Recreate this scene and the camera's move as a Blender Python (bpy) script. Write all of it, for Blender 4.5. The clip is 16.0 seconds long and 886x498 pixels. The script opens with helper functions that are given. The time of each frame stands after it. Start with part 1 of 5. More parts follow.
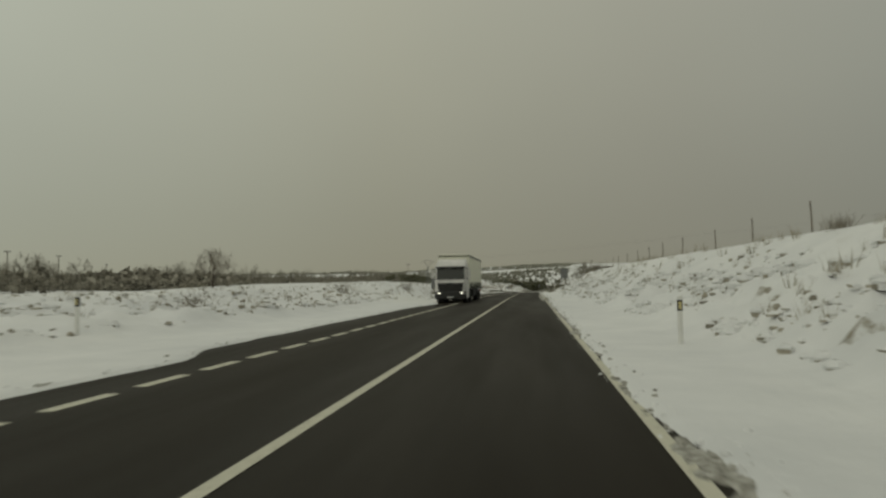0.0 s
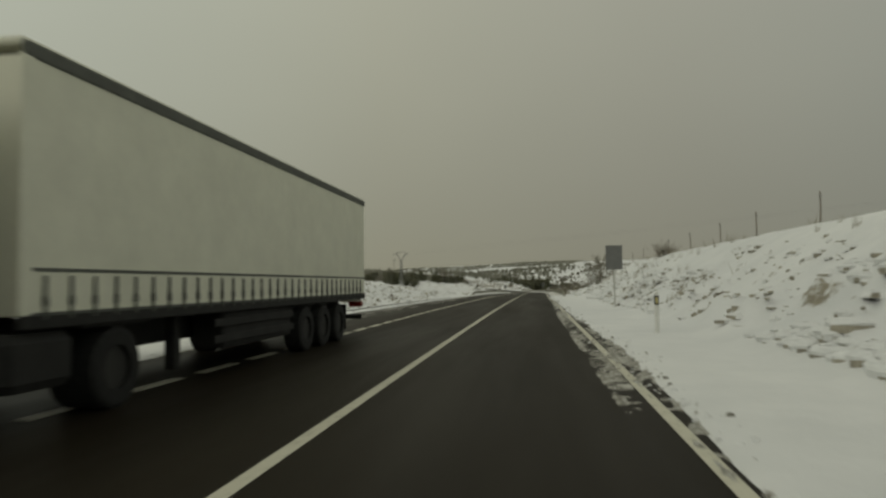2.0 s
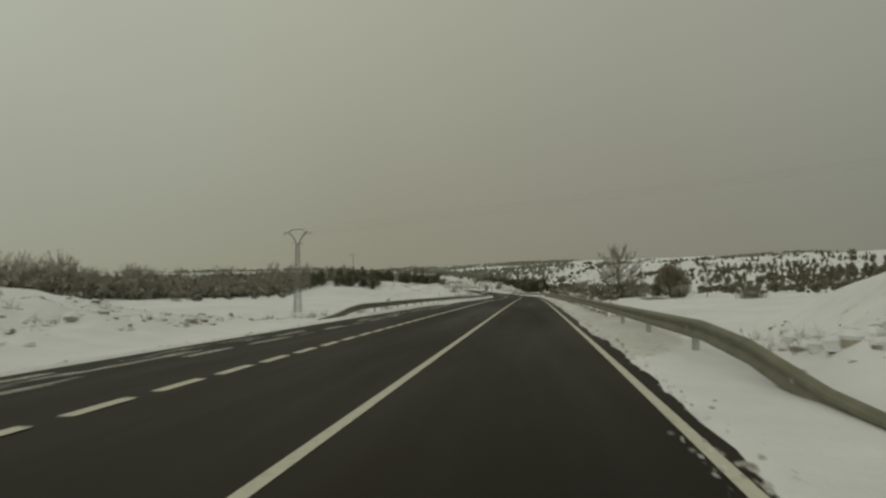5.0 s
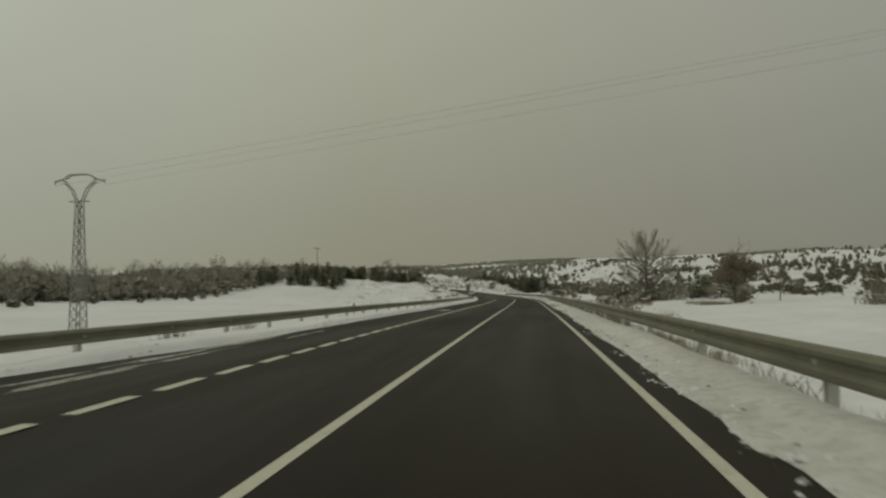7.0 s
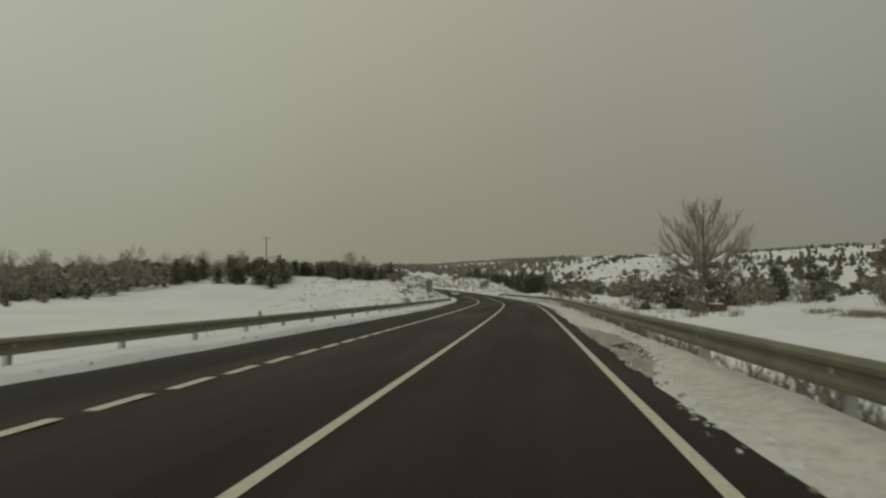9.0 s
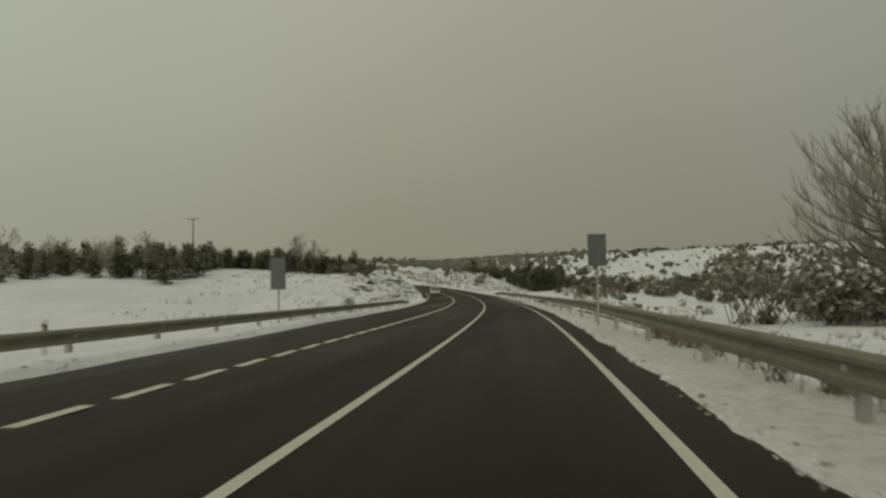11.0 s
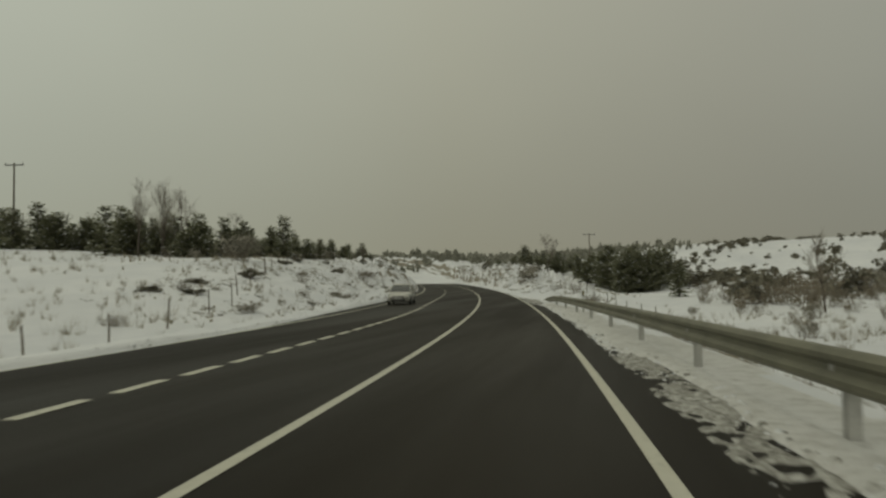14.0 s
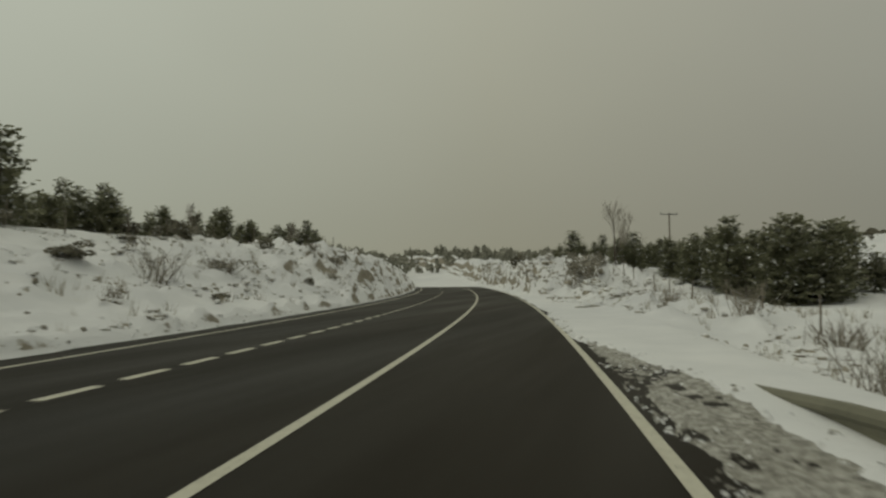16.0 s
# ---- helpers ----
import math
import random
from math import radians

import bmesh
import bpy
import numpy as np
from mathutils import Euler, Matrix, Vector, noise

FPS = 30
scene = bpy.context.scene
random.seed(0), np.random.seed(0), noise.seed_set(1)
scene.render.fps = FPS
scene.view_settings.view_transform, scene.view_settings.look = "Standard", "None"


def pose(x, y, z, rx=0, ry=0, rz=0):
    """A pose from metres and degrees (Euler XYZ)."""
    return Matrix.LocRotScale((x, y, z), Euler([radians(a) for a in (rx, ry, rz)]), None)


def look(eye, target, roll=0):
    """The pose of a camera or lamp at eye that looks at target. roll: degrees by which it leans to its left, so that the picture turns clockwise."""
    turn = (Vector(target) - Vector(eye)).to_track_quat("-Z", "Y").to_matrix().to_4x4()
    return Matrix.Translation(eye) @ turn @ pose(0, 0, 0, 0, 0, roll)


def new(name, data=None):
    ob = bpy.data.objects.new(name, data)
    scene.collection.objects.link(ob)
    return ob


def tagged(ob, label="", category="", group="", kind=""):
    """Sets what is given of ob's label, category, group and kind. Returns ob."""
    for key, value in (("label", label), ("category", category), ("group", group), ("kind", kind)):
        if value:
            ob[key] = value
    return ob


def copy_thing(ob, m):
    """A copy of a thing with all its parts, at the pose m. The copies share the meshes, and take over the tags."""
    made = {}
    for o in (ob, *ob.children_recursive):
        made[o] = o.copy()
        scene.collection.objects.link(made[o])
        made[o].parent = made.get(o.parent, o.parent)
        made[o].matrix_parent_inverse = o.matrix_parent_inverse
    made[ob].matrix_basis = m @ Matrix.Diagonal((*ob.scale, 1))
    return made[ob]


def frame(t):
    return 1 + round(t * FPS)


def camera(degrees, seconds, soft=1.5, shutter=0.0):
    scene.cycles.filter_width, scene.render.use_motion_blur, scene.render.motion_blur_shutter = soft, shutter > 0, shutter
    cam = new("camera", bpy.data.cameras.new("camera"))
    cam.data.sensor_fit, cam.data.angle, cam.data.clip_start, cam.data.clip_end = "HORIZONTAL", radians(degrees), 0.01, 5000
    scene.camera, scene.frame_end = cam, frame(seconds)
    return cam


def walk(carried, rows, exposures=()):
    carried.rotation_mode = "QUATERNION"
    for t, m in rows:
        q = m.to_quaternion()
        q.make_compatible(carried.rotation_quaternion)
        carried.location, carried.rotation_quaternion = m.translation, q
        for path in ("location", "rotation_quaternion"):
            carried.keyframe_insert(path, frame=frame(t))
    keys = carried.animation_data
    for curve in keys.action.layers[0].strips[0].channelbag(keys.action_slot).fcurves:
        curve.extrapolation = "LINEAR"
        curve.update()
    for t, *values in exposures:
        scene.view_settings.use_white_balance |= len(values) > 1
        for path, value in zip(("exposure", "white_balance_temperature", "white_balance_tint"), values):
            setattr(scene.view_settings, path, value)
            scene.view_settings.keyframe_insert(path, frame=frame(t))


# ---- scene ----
cam = camera(64.43, 16.0, 2.5, 0.15)
PATH = [
    (0.0, pose(2.318, 0.000, 1.426, 92.96, 0.72, 7.13)),
    (0.5, pose(2.268, 12.848, 1.431, 92.91, 0.72, 7.13)),
    (1.0, pose(2.223, 25.674, 1.437, 92.88, 0.72, 7.27)),
    (1.5, pose(2.185, 38.478, 1.445, 92.75, 0.72, 7.41)),
    (2.0, pose(2.189, 51.260, 1.454, 92.82, 0.72, 7.30)),
    (2.5, pose(2.201, 64.021, 1.463, 92.98, 0.72, 7.37)),
    (3.0, pose(2.222, 76.760, 1.456, 93.03, 0.72, 7.10)),
    (3.5, pose(2.254, 89.477, 1.429, 92.92, 0.72, 6.91)),
    (4.0, pose(2.309, 102.173, 1.382, 92.89, 0.72, 6.94)),
    (4.5, pose(2.364, 114.847, 1.315, 92.88, 0.72, 6.87)),
    (5.0, pose(2.429, 127.500, 1.231, 92.89, 0.72, 6.80)),
    (5.5, pose(2.497, 140.132, 1.143, 92.90, 0.72, 6.77)),
    (6.0, pose(2.594, 152.743, 1.050, 92.92, 0.72, 6.73)),
    (6.5, pose(2.690, 165.332, 0.953, 92.95, 0.72, 6.71)),
    (7.0, pose(2.823, 177.901, 0.852, 92.87, 0.72, 6.71)),
    (7.5, pose(2.930, 190.448, 0.740, 92.86, 0.72, 6.80)),
    (8.0, pose(3.033, 202.974, 0.612, 92.86, 0.72, 6.87)),
    (8.5, pose(3.101, 215.483, 0.466, 92.90, 0.72, 6.66)),
    (9.0, pose(3.172, 227.983, 0.302, 92.86, 0.72, 6.72)),
    (9.5, pose(3.217, 240.473, 0.131, 92.87, 0.72, 7.16)),
    (10.0, pose(3.242, 252.956, -0.032, 92.69, 0.72, 7.02)),
    (10.5, pose(3.313, 265.430, -0.187, 92.68, 0.72, 7.11)),
    (11.0, pose(3.338, 277.901, -0.335, 92.68, 0.72, 7.35)),
    (11.5, pose(3.272, 290.371, -0.483, 92.61, 0.72, 7.81)),
    (12.0, pose(3.072, 302.838, -0.641, 92.52, 0.72, 8.49)),
    (12.5, pose(2.748, 315.297, -0.810, 92.44, 0.72, 9.25)),
    (13.0, pose(2.300, 327.747, -0.989, 92.55, 0.72, 10.32)),
    (13.5, pose(1.615, 340.180, -1.159, 92.67, 0.72, 11.64)),
    (14.0, pose(0.568, 352.579, -1.290, 92.78, 0.72, 12.79)),
    (14.5, pose(-0.732, 364.945, -1.381, 92.88, 0.72, 13.56)),
    (15.0, pose(-2.199, 377.282, -1.434, 93.12, 0.72, 13.98)),
    (15.5, pose(-3.807, 389.591, -1.447, 93.12, 0.72, 14.95)),
    (16.0, pose(-5.620, 401.860, -1.422, 93.10, 0.72, 16.21)),
]
walk(cam, PATH, ((0.0, 0.0), (16.0, 0.0)))

# ---- sky and light: a closed winter overcast, a little brighter to the west ----
world = bpy.data.worlds.new("overcast")
scene.world = world
world.use_nodes = True
wn, wl = world.node_tree.nodes, world.node_tree.links
wn.clear()
w_out, w_bg = wn.new("ShaderNodeOutputWorld"), wn.new("ShaderNodeBackground")
w_geo, w_sep = wn.new("ShaderNodeTexCoord"), wn.new("ShaderNodeSeparateXYZ")
wl.new(w_geo.outputs["Generated"], w_sep.inputs[0])
w_ramp = wn.new("ShaderNodeValToRGB")
wl.new(w_sep.outputs["Z"], w_ramp.inputs[0])
SKY = [(0.0, (0.225, 0.220, 0.168)), (0.10, (0.252, 0.247, 0.191)), (0.25, (0.305, 0.302, 0.238)), (0.42, (0.352, 0.352, 0.282)), (1.0, (0.56, 0.56, 0.465))]
for k, (at, col) in enumerate(SKY):
    el = w_ramp.color_ramp.elements[k] if k < 2 else w_ramp.color_ramp.elements.new(at)
    el.position, el.color = at, (*col, 1)
w_side = wn.new("ShaderNodeValToRGB")
w_map = wn.new("ShaderNodeMapRange")
w_map.inputs["From Min"].default_value, w_map.inputs["From Max"].default_value = -0.75, 0.62
wl.new(w_sep.outputs["X"], w_map.inputs["Value"])
wl.new(w_map.outputs[0], w_side.inputs[0])
for k, (at, col) in enumerate([(0.0, (1.26, 1.34, 1.38)), (0.40, (1.07, 1.07, 1.04)), (0.68, (0.95, 0.95, 0.96)), (1.0, (0.82, 0.86, 0.92))]):
    el = w_side.color_ramp.elements[k] if k < 2 else w_side.color_ramp.elements.new(at)
    el.position, el.color = at, (*col, 1)
w_mul = wn.new("ShaderNodeMix")
w_mul.data_type, w_mul.blend_type = "RGBA", "MULTIPLY"
w_mul.inputs["Factor"].default_value = 1.0
wl.new(w_ramp.outputs[0], w_mul.inputs["A"])
wl.new(w_side.outputs[0], w_mul.inputs["B"])
w_noise = wn.new("ShaderNodeTexNoise")
w_noise.inputs["Scale"].default_value, w_noise.inputs["Detail"].default_value = 2.2, 3.0
wl.new(w_geo.outputs["Generated"], w_noise.inputs["Vector"])
w_nm = wn.new("ShaderNodeMapRange")
w_nm.inputs["To Min"].default_value, w_nm.inputs["To Max"].default_value = 0.94, 1.06
wl.new(w_noise.outputs[0], w_nm.inputs["Value"])
w_cl = wn.new("ShaderNodeMix")
w_cl.data_type, w_cl.blend_type = "RGBA", "MULTIPLY"
w_cl.inputs["Factor"].default_value = 1.0
wl.new(w_mul.outputs["Result"], w_cl.inputs["A"])
wl.new(w_nm.outputs[0], w_cl.inputs["B"])
w_sky = wn.new("ShaderNodeTexSky")
w_sky.sky_type, w_sky.sun_disc, w_sky.sun_elevation, w_sky.sun_rotation = "NISHITA", False, radians(32), radians(-60)
w_add = wn.new("ShaderNodeMix")
w_add.data_type, w_add.blend_type = "RGBA", "ADD"
w_add.inputs["Factor"].default_value = 0.002
wl.new(w_cl.outputs["Result"], w_add.inputs["A"])
wl.new(w_sky.outputs[0], w_add.inputs["B"])
wl.new(w_add.outputs["Result"], w_bg.inputs["Color"])
w_bg.inputs["Strength"].default_value = 1.0
wl.new(w_bg.outputs[0], w_out.inputs[0])

sun_data = bpy.data.lights.new("sun", "SUN")
sun_data.energy, sun_data.angle, sun_data.color = 0.3, radians(25), (1.0, 0.97, 0.90)
sun = new("sun", sun_data)
sun.matrix_world = look((-60, -20, 60), (0, 60, 0))


# ---- materials ----
def material(name, rough=0.8, metal=0.0):
    m = bpy.data.materials.new(name)
    m.use_nodes = True
    b = m.node_tree.nodes["Principled BSDF"]
    b.inputs["Roughness"].default_value, b.inputs["Metallic"].default_value = rough, metal
    return m, m.node_tree.nodes, m.node_tree.links, b


def noise_of(m, scale, detail=4.0, rough=0.6, world_space=True, stretch=None):
    nodes, links = m.node_tree.nodes, m.node_tree.links
    n = nodes.new("ShaderNodeTexNoise")
    n.inputs["Scale"].default_value, n.inputs["Detail"].default_value, n.inputs["Roughness"].default_value = scale, detail, rough
    src = nodes.new("ShaderNodeNewGeometry").outputs["Position"] if world_space else nodes.new("ShaderNodeTexCoord").outputs["Object"]
    if stretch:
        mp = nodes.new("ShaderNodeMapping")
        mp.inputs["Scale"].default_value = stretch
        links.new(src, mp.inputs[0])
        src = mp.outputs[0]
    links.new(src, n.inputs["Vector"])
    return n.outputs[0]


def ramp_of(m, src, stops):
    r = m.node_tree.nodes.new("ShaderNodeValToRGB")
    for k, (at, col) in enumerate(stops):
        el = r.color_ramp.elements[k] if k < 2 else r.color_ramp.elements.new(at)
        el.position, el.color = at, (*col, 1) if len(col) == 3 else col
    m.node_tree.links.new(src, r.inputs[0])
    return r.outputs[0]


def mix_of(m, fac, a, b, mode="MIX"):
    x = m.node_tree.nodes.new("ShaderNodeMix")
    x.data_type, x.blend_type = "RGBA", mode
    for sock, v in (("Factor", fac), ("A", a), ("B", b)):
        if isinstance(v, (int, float)):
            x.inputs[sock].default_value = v
        elif isinstance(v, tuple):
            x.inputs[sock].default_value = (*v, 1)
        else:
            m.node_tree.links.new(v, x.inputs[sock])
    return x.outputs["Result"]


def bump_of(m, b, src, strength, distance=0.02):
    n = m.node_tree.nodes.new("ShaderNodeBump")
    n.inputs["Strength"].default_value, n.inputs["Distance"].default_value = strength, distance
    m.node_tree.links.new(src, n.inputs["Height"])
    m.node_tree.links.new(n.outputs[0], b.inputs["Normal"])


def simple(name, col, rough=0.7, metal=0.0, vary=0.25, scale=3.0, bump=0.0):
    """A painted, wooden or metal surface with fine and broad variation."""
    m, nodes, links, b = material(name, rough, metal)
    lo, hi = tuple(c * (1 - vary) for c in col), tuple(min(1, c * (1 + vary)) for c in col)
    broad = ramp_of(m, noise_of(m, scale, 5), [(0.3, lo), (0.7, hi)])
    fine = ramp_of(m, noise_of(m, scale * 14, 3), [(0.35, (0.86,) * 3), (0.65, (1.0,) * 3)])
    links.new(mix_of(m, 1.0, broad, fine, "MULTIPLY"), b.inputs["Base Color"])
    if bump:
        bump_of(m, b, noise_of(m, scale * 8, 4), bump)
    return m


def random_tint(name, cols, rough=0.85, per="island", thin=0.0):
    """Twigs, needles and leaves: the colour varies from piece to piece."""
    m, nodes, links, b = material(name, rough)
    src = nodes.new("ShaderNodeNewGeometry").outputs["Random Per Island"] if per == "island" else nodes.new("ShaderNodeObjectInfo").outputs["Random"]
    tint = ramp_of(m, src, [(k / (len(cols) - 1), c) for k, c in enumerate(cols)])
    links.new(tint, b.inputs["Base Color"])
    if thin:
        through_leaf = nodes.new("ShaderNodeBsdfTranslucent")
        links.new(tint, through_leaf.inputs["Color"])
        blend = nodes.new("ShaderNodeMixShader")
        blend.inputs[0].default_value = thin
        target = [q for q in nodes if q.bl_idname == "ShaderNodeOutputMaterial"][0]
        links.new(b.outputs[0], blend.inputs[1])
        links.new(through_leaf.outputs[0], blend.inputs[2])
        links.new(blend.outputs[0], target.inputs["Surface"])
    return m


def make_snow():
    """Snow that does not hold on steep faces, with earth and dead grass showing through."""
    m, nodes, links, b = material("snow_over_earth", 0.75)
    snow = ramp_of(m, noise_of(m, 0.6, 6), [(0.3, (0.71, 0.715, 0.705)), (0.7, (0.80, 0.80, 0.785))])
    drift = ramp_of(m, noise_of(m, 0.10, 5, 0.65, stretch=(1.0, 0.45, 1.0)), [(0.35, (0.88, 0.885, 0.90)), (0.62, (1, 1, 1))])
    snow = mix_of(m, 1.0, snow, drift, "MULTIPLY")
    earth = ramp_of(m, noise_of(m, 2.5, 6), [(0.3, (0.17, 0.150, 0.112)), (0.55, (0.27, 0.240, 0.180)), (0.75, (0.40, 0.365, 0.29))])
    geo = nodes.new("ShaderNodeNewGeometry")
    sep = nodes.new("ShaderNodeSeparateXYZ")
    links.new(geo.outputs["Normal"], sep.inputs[0])
    rough = nodes.new("ShaderNodeMath")
    rough.operation = "MULTIPLY_ADD"
    links.new(noise_of(m, 1.6, 6, 0.7), rough.inputs[0])
    rough.inputs[1].default_value = 0.55
    links.new(sep.outputs["Z"], rough.inputs[2])
    steep = ramp_of(m, rough.outputs[0], [(0.0, (1, 1, 1)), (0.94, (1, 1, 1)), (1.08, (0, 0, 0))])
    tufts = ramp_of(m, noise_of(m, 1.1, 8, 0.75), [(0.0, (0, 0, 0)), (0.66, (0, 0, 0)), (0.76, (0.75,) * 3)])
    fields = ramp_of(m, noise_of(m, 0.035, 4, 0.6), [(0.40, (0, 0, 0)), (0.62, (1, 1, 1))])
    bare = mix_of(m, 1.0, steep, mix_of(m, 1.0, tufts, fields, "MULTIPLY"), "LIGHTEN")
    links.new(mix_of(m, bare, snow, earth), b.inputs["Base Color"])
    bump_of(m, b, noise_of(m, 5.0, 8, 0.65), 0.55, 0.08)
    return m


def make_verge():
    """Ploughed snow, colour dimmed as through a dirty windscreen, with grit and frozen ruts."""
    m, nodes, links, b = material("dimmed_verge_snow", 0.8)
    broad = ramp_of(m, noise_of(m, 0.5, 5, 0.6, stretch=(1.0, 0.35, 1.0)), [(0.3, (0.58, 0.57, 0.53)), (0.55, (0.69, 0.68, 0.64)), (0.75, (0.76, 0.75, 0.72))])
    lumps = ramp_of(m, noise_of(m, 4.0, 6, 0.7), [(0.32, (0.74, 0.73, 0.70)), (0.55, (1, 1, 1))])
    grit = ramp_of(m, noise_of(m, 14, 6, 0.75), [(0.30, (0.42, 0.39, 0.33)), (0.42, (1, 1, 1))])
    links.new(mix_of(m, 1.0, mix_of(m, 1.0, broad, lumps, "MULTIPLY"), grit, "MULTIPLY"), b.inputs["Base Color"])
    bump_of(m, b, noise_of(m, 7.0, 8, 0.7), 0.7, 0.08)
    return m


def make_asphalt():
    m, nodes, links, b = material("wet_asphalt", 0.8)
    base = ramp_of(m, noise_of(m, 0.25, 6, 0.6, stretch=(1.0, 0.12, 1.0)), [(0.3, (0.0110, 0.0088, 0.0054)), (0.7, (0.0215, 0.0172, 0.0104))])
    grit = ramp_of(m, noise_of(m, 45, 3), [(0.35, (0.75,) * 3), (0.7, (1.2,) * 3)])
    links.new(mix_of(m, 1.0, base, grit, "MULTIPLY"), b.inputs["Base Color"])
    links.new(ramp_of(m, noise_of(m, 0.4, 4, 0.6, stretch=(1.0, 0.08, 1.0)), [(0.3, (0.44,) * 3), (0.7, (0.62,) * 3)]), b.inputs["Roughness"])
    b.inputs["Specular IOR Level"].default_value = 0.055
    bump_of(m, b, noise_of(m, 60, 3), 0.35, 0.006)
    return m


def make_paint():
    m, nodes, links, b = material("worn_road_paint", 0.6)
    wear = ramp_of(m, noise_of(m, 9, 8, 0.75), [(0.30, (0.16, 0.15, 0.12)), (0.42, (0.50, 0.48, 0.38)), (0.7, (0.60, 0.58, 0.47))])
    links.new(wear, b.inputs["Base Color"])
    bump_of(m, b, noise_of(m, 60, 3), 0.3, 0.004)
    return m


M_SNOW, M_VERGE, M_ASPHALT, M_PAINT = make_snow(), make_verge(), make_asphalt(), make_paint()
M_CLOD = simple("frozen_earth_clod", (0.32, 0.295, 0.235), 0.95, vary=0.5, scale=2.0, bump=0.6)
M_CAKE = simple("clean_snow", (0.74, 0.745, 0.735), 0.7, vary=0.08, scale=2.0, bump=0.4)


def make_slush():
    """Trampled snow: white lumps and grey meltwater between them."""
    m, nodes, links, b = material("dirty_slush", 0.7)
    fine = ramp_of(m, noise_of(m, 11, 6, 0.7), [(0.34, (0.10, 0.094, 0.078)), (0.48, (0.30, 0.29, 0.25)), (0.62, (0.62, 0.61, 0.565))])
    broad = ramp_of(m, noise_of(m, 1.4, 4), [(0.3, (0.72, 0.71, 0.68)), (0.65, (1, 1, 1))])
    links.new(mix_of(m, 1.0, fine, broad, "MULTIPLY"), b.inputs["Base Color"])
    bump_of(m, b, noise_of(m, 18, 5, 0.7), 0.8, 0.03)
    return m


M_SLUSH = make_slush()
M_RAIL = simple("dull_galvanised_steel", (0.185, 0.178, 0.125), 0.6, 0.35, vary=0.22, scale=1.3, bump=0.1)
M_POST = simple("galvanised_post", (0.48, 0.475, 0.44), 0.6, 0.15, vary=0.15)
M_STEEL = simple("grey_lattice_steel", (0.24, 0.24, 0.23), 0.6, 0.3, vary=0.15)
M_WOOD = simple("weathered_wood", (0.17, 0.145, 0.11), 0.9, vary=0.3, scale=4.0, bump=0.3)
M_WHITE = simple("white_plastic", (0.72, 0.72, 0.68), 0.5, vary=0.06)
M_BLACK = simple("black_plastic", (0.02, 0.02, 0.02), 0.6, vary=0.2)
M_AMBER = simple("yellow_reflector", (0.55, 0.48, 0.22), 0.35, vary=0.1)
M_PANEL = simple("grey_sign_back", (0.18, 0.184, 0.18), 0.55, 0.3, vary=0.1)
M_BARK = simple("grey_brown_bark", (0.115, 0.095, 0.075), 0.95, vary=0.35, scale=5.0, bump=0.4)
# The bark hue made paler, so haze over the big tree sits in the colour
M_HAZEBARK = simple("hazed_bark", (0.175, 0.152, 0.122), 0.95, vary=0.35, scale=5.0, bump=0.4)
M_TWIG = random_tint("bare_twigs", [(0.13, 0.113, 0.086), (0.205, 0.182, 0.142), (0.30, 0.27, 0.215)])
# Twig tints paled in the colour to stand in for mist
M_HAZETWIG = random_tint("hazed_grey_twigs", [(0.19, 0.178, 0.140), (0.28, 0.262, 0.212), (0.40, 0.378, 0.315)])
# Needle tints and translucency raised to mimic the mist that pales the pines
M_NEEDLE = random_tint("pine_needles", [(0.15, 0.155, 0.095), (0.22, 0.222, 0.14), (0.30, 0.298, 0.20)], thin=0.5)
# Far pines: distance haze is painted into these pale tints
M_HAZEPINE = random_tint("hazed_far_pines", [(0.22, 0.216, 0.170), (0.30, 0.296, 0.240), (0.42, 0.415, 0.345)])
M_OAKLEAF = random_tint("dry_brown_leaves", [(0.165, 0.138, 0.098), (0.235, 0.20, 0.145), (0.31, 0.27, 0.20)], thin=0.3)
# Scrub tints lightened as well: fog over the slopes, put into the colour
M_SCRUB = random_tint("evergreen_scrub", [(0.12, 0.112, 0.080), (0.20, 0.187, 0.137), (0.30, 0.28, 0.215)], thin=0.3)
M_GRASS = random_tint("dead_grass", [(0.18, 0.16, 0.11), (0.27, 0.24, 0.17), (0.36, 0.325, 0.24)])
M_BRICK = simple("red_brick_hut_wall", (0.15, 0.098, 0.072), 0.9, vary=0.3, scale=3.0, bump=0.3)

# ---- the line of the road: s metres along it, d metres to the right of its solid line ----
BEND_S = [-50.0, 100.0, 180.0, 230.0, 265.0, 300.0, 340.0, 380.0, 430.0, 500.0, 600.0, 700.0]
BEND = [-0.002, -0.075, 0.04, 0.006, 0.216, 1.066, 1.291, 1.445, 1.238, 1.34, 1.408, 1.0]
GRADE_S = [-50.0, 60.0, 120.0, 180.0, 230.0, 280.0, 330.0, 400.0, 500.0, 560.0, 620.0]
GRADE = [-0.01, 0.085, -0.659, -0.827, -1.391, -1.151, -1.496, 0.292, 1.473, 1.5, 0.0]
R_STEP = 2.0
R_S = np.arange(-160, 700, R_STEP)
_k = np.interp(R_S, BEND_S, BEND) * 1e-3
_g = np.interp(R_S, GRADE_S, GRADE) * 1e-2
_i0 = 80
R_PSI = np.cumsum(_k) * R_STEP
R_PSI -= R_PSI[_i0]
R_X, R_Y, R_Z = np.cumsum(-np.sin(R_PSI)) * R_STEP, np.cumsum(np.cos(R_PSI)) * R_STEP, np.cumsum(_g) * R_STEP
R_X, R_Y, R_Z = R_X - R_X[_i0], R_Y - R_Y[_i0], R_Z - R_Z[_i0]


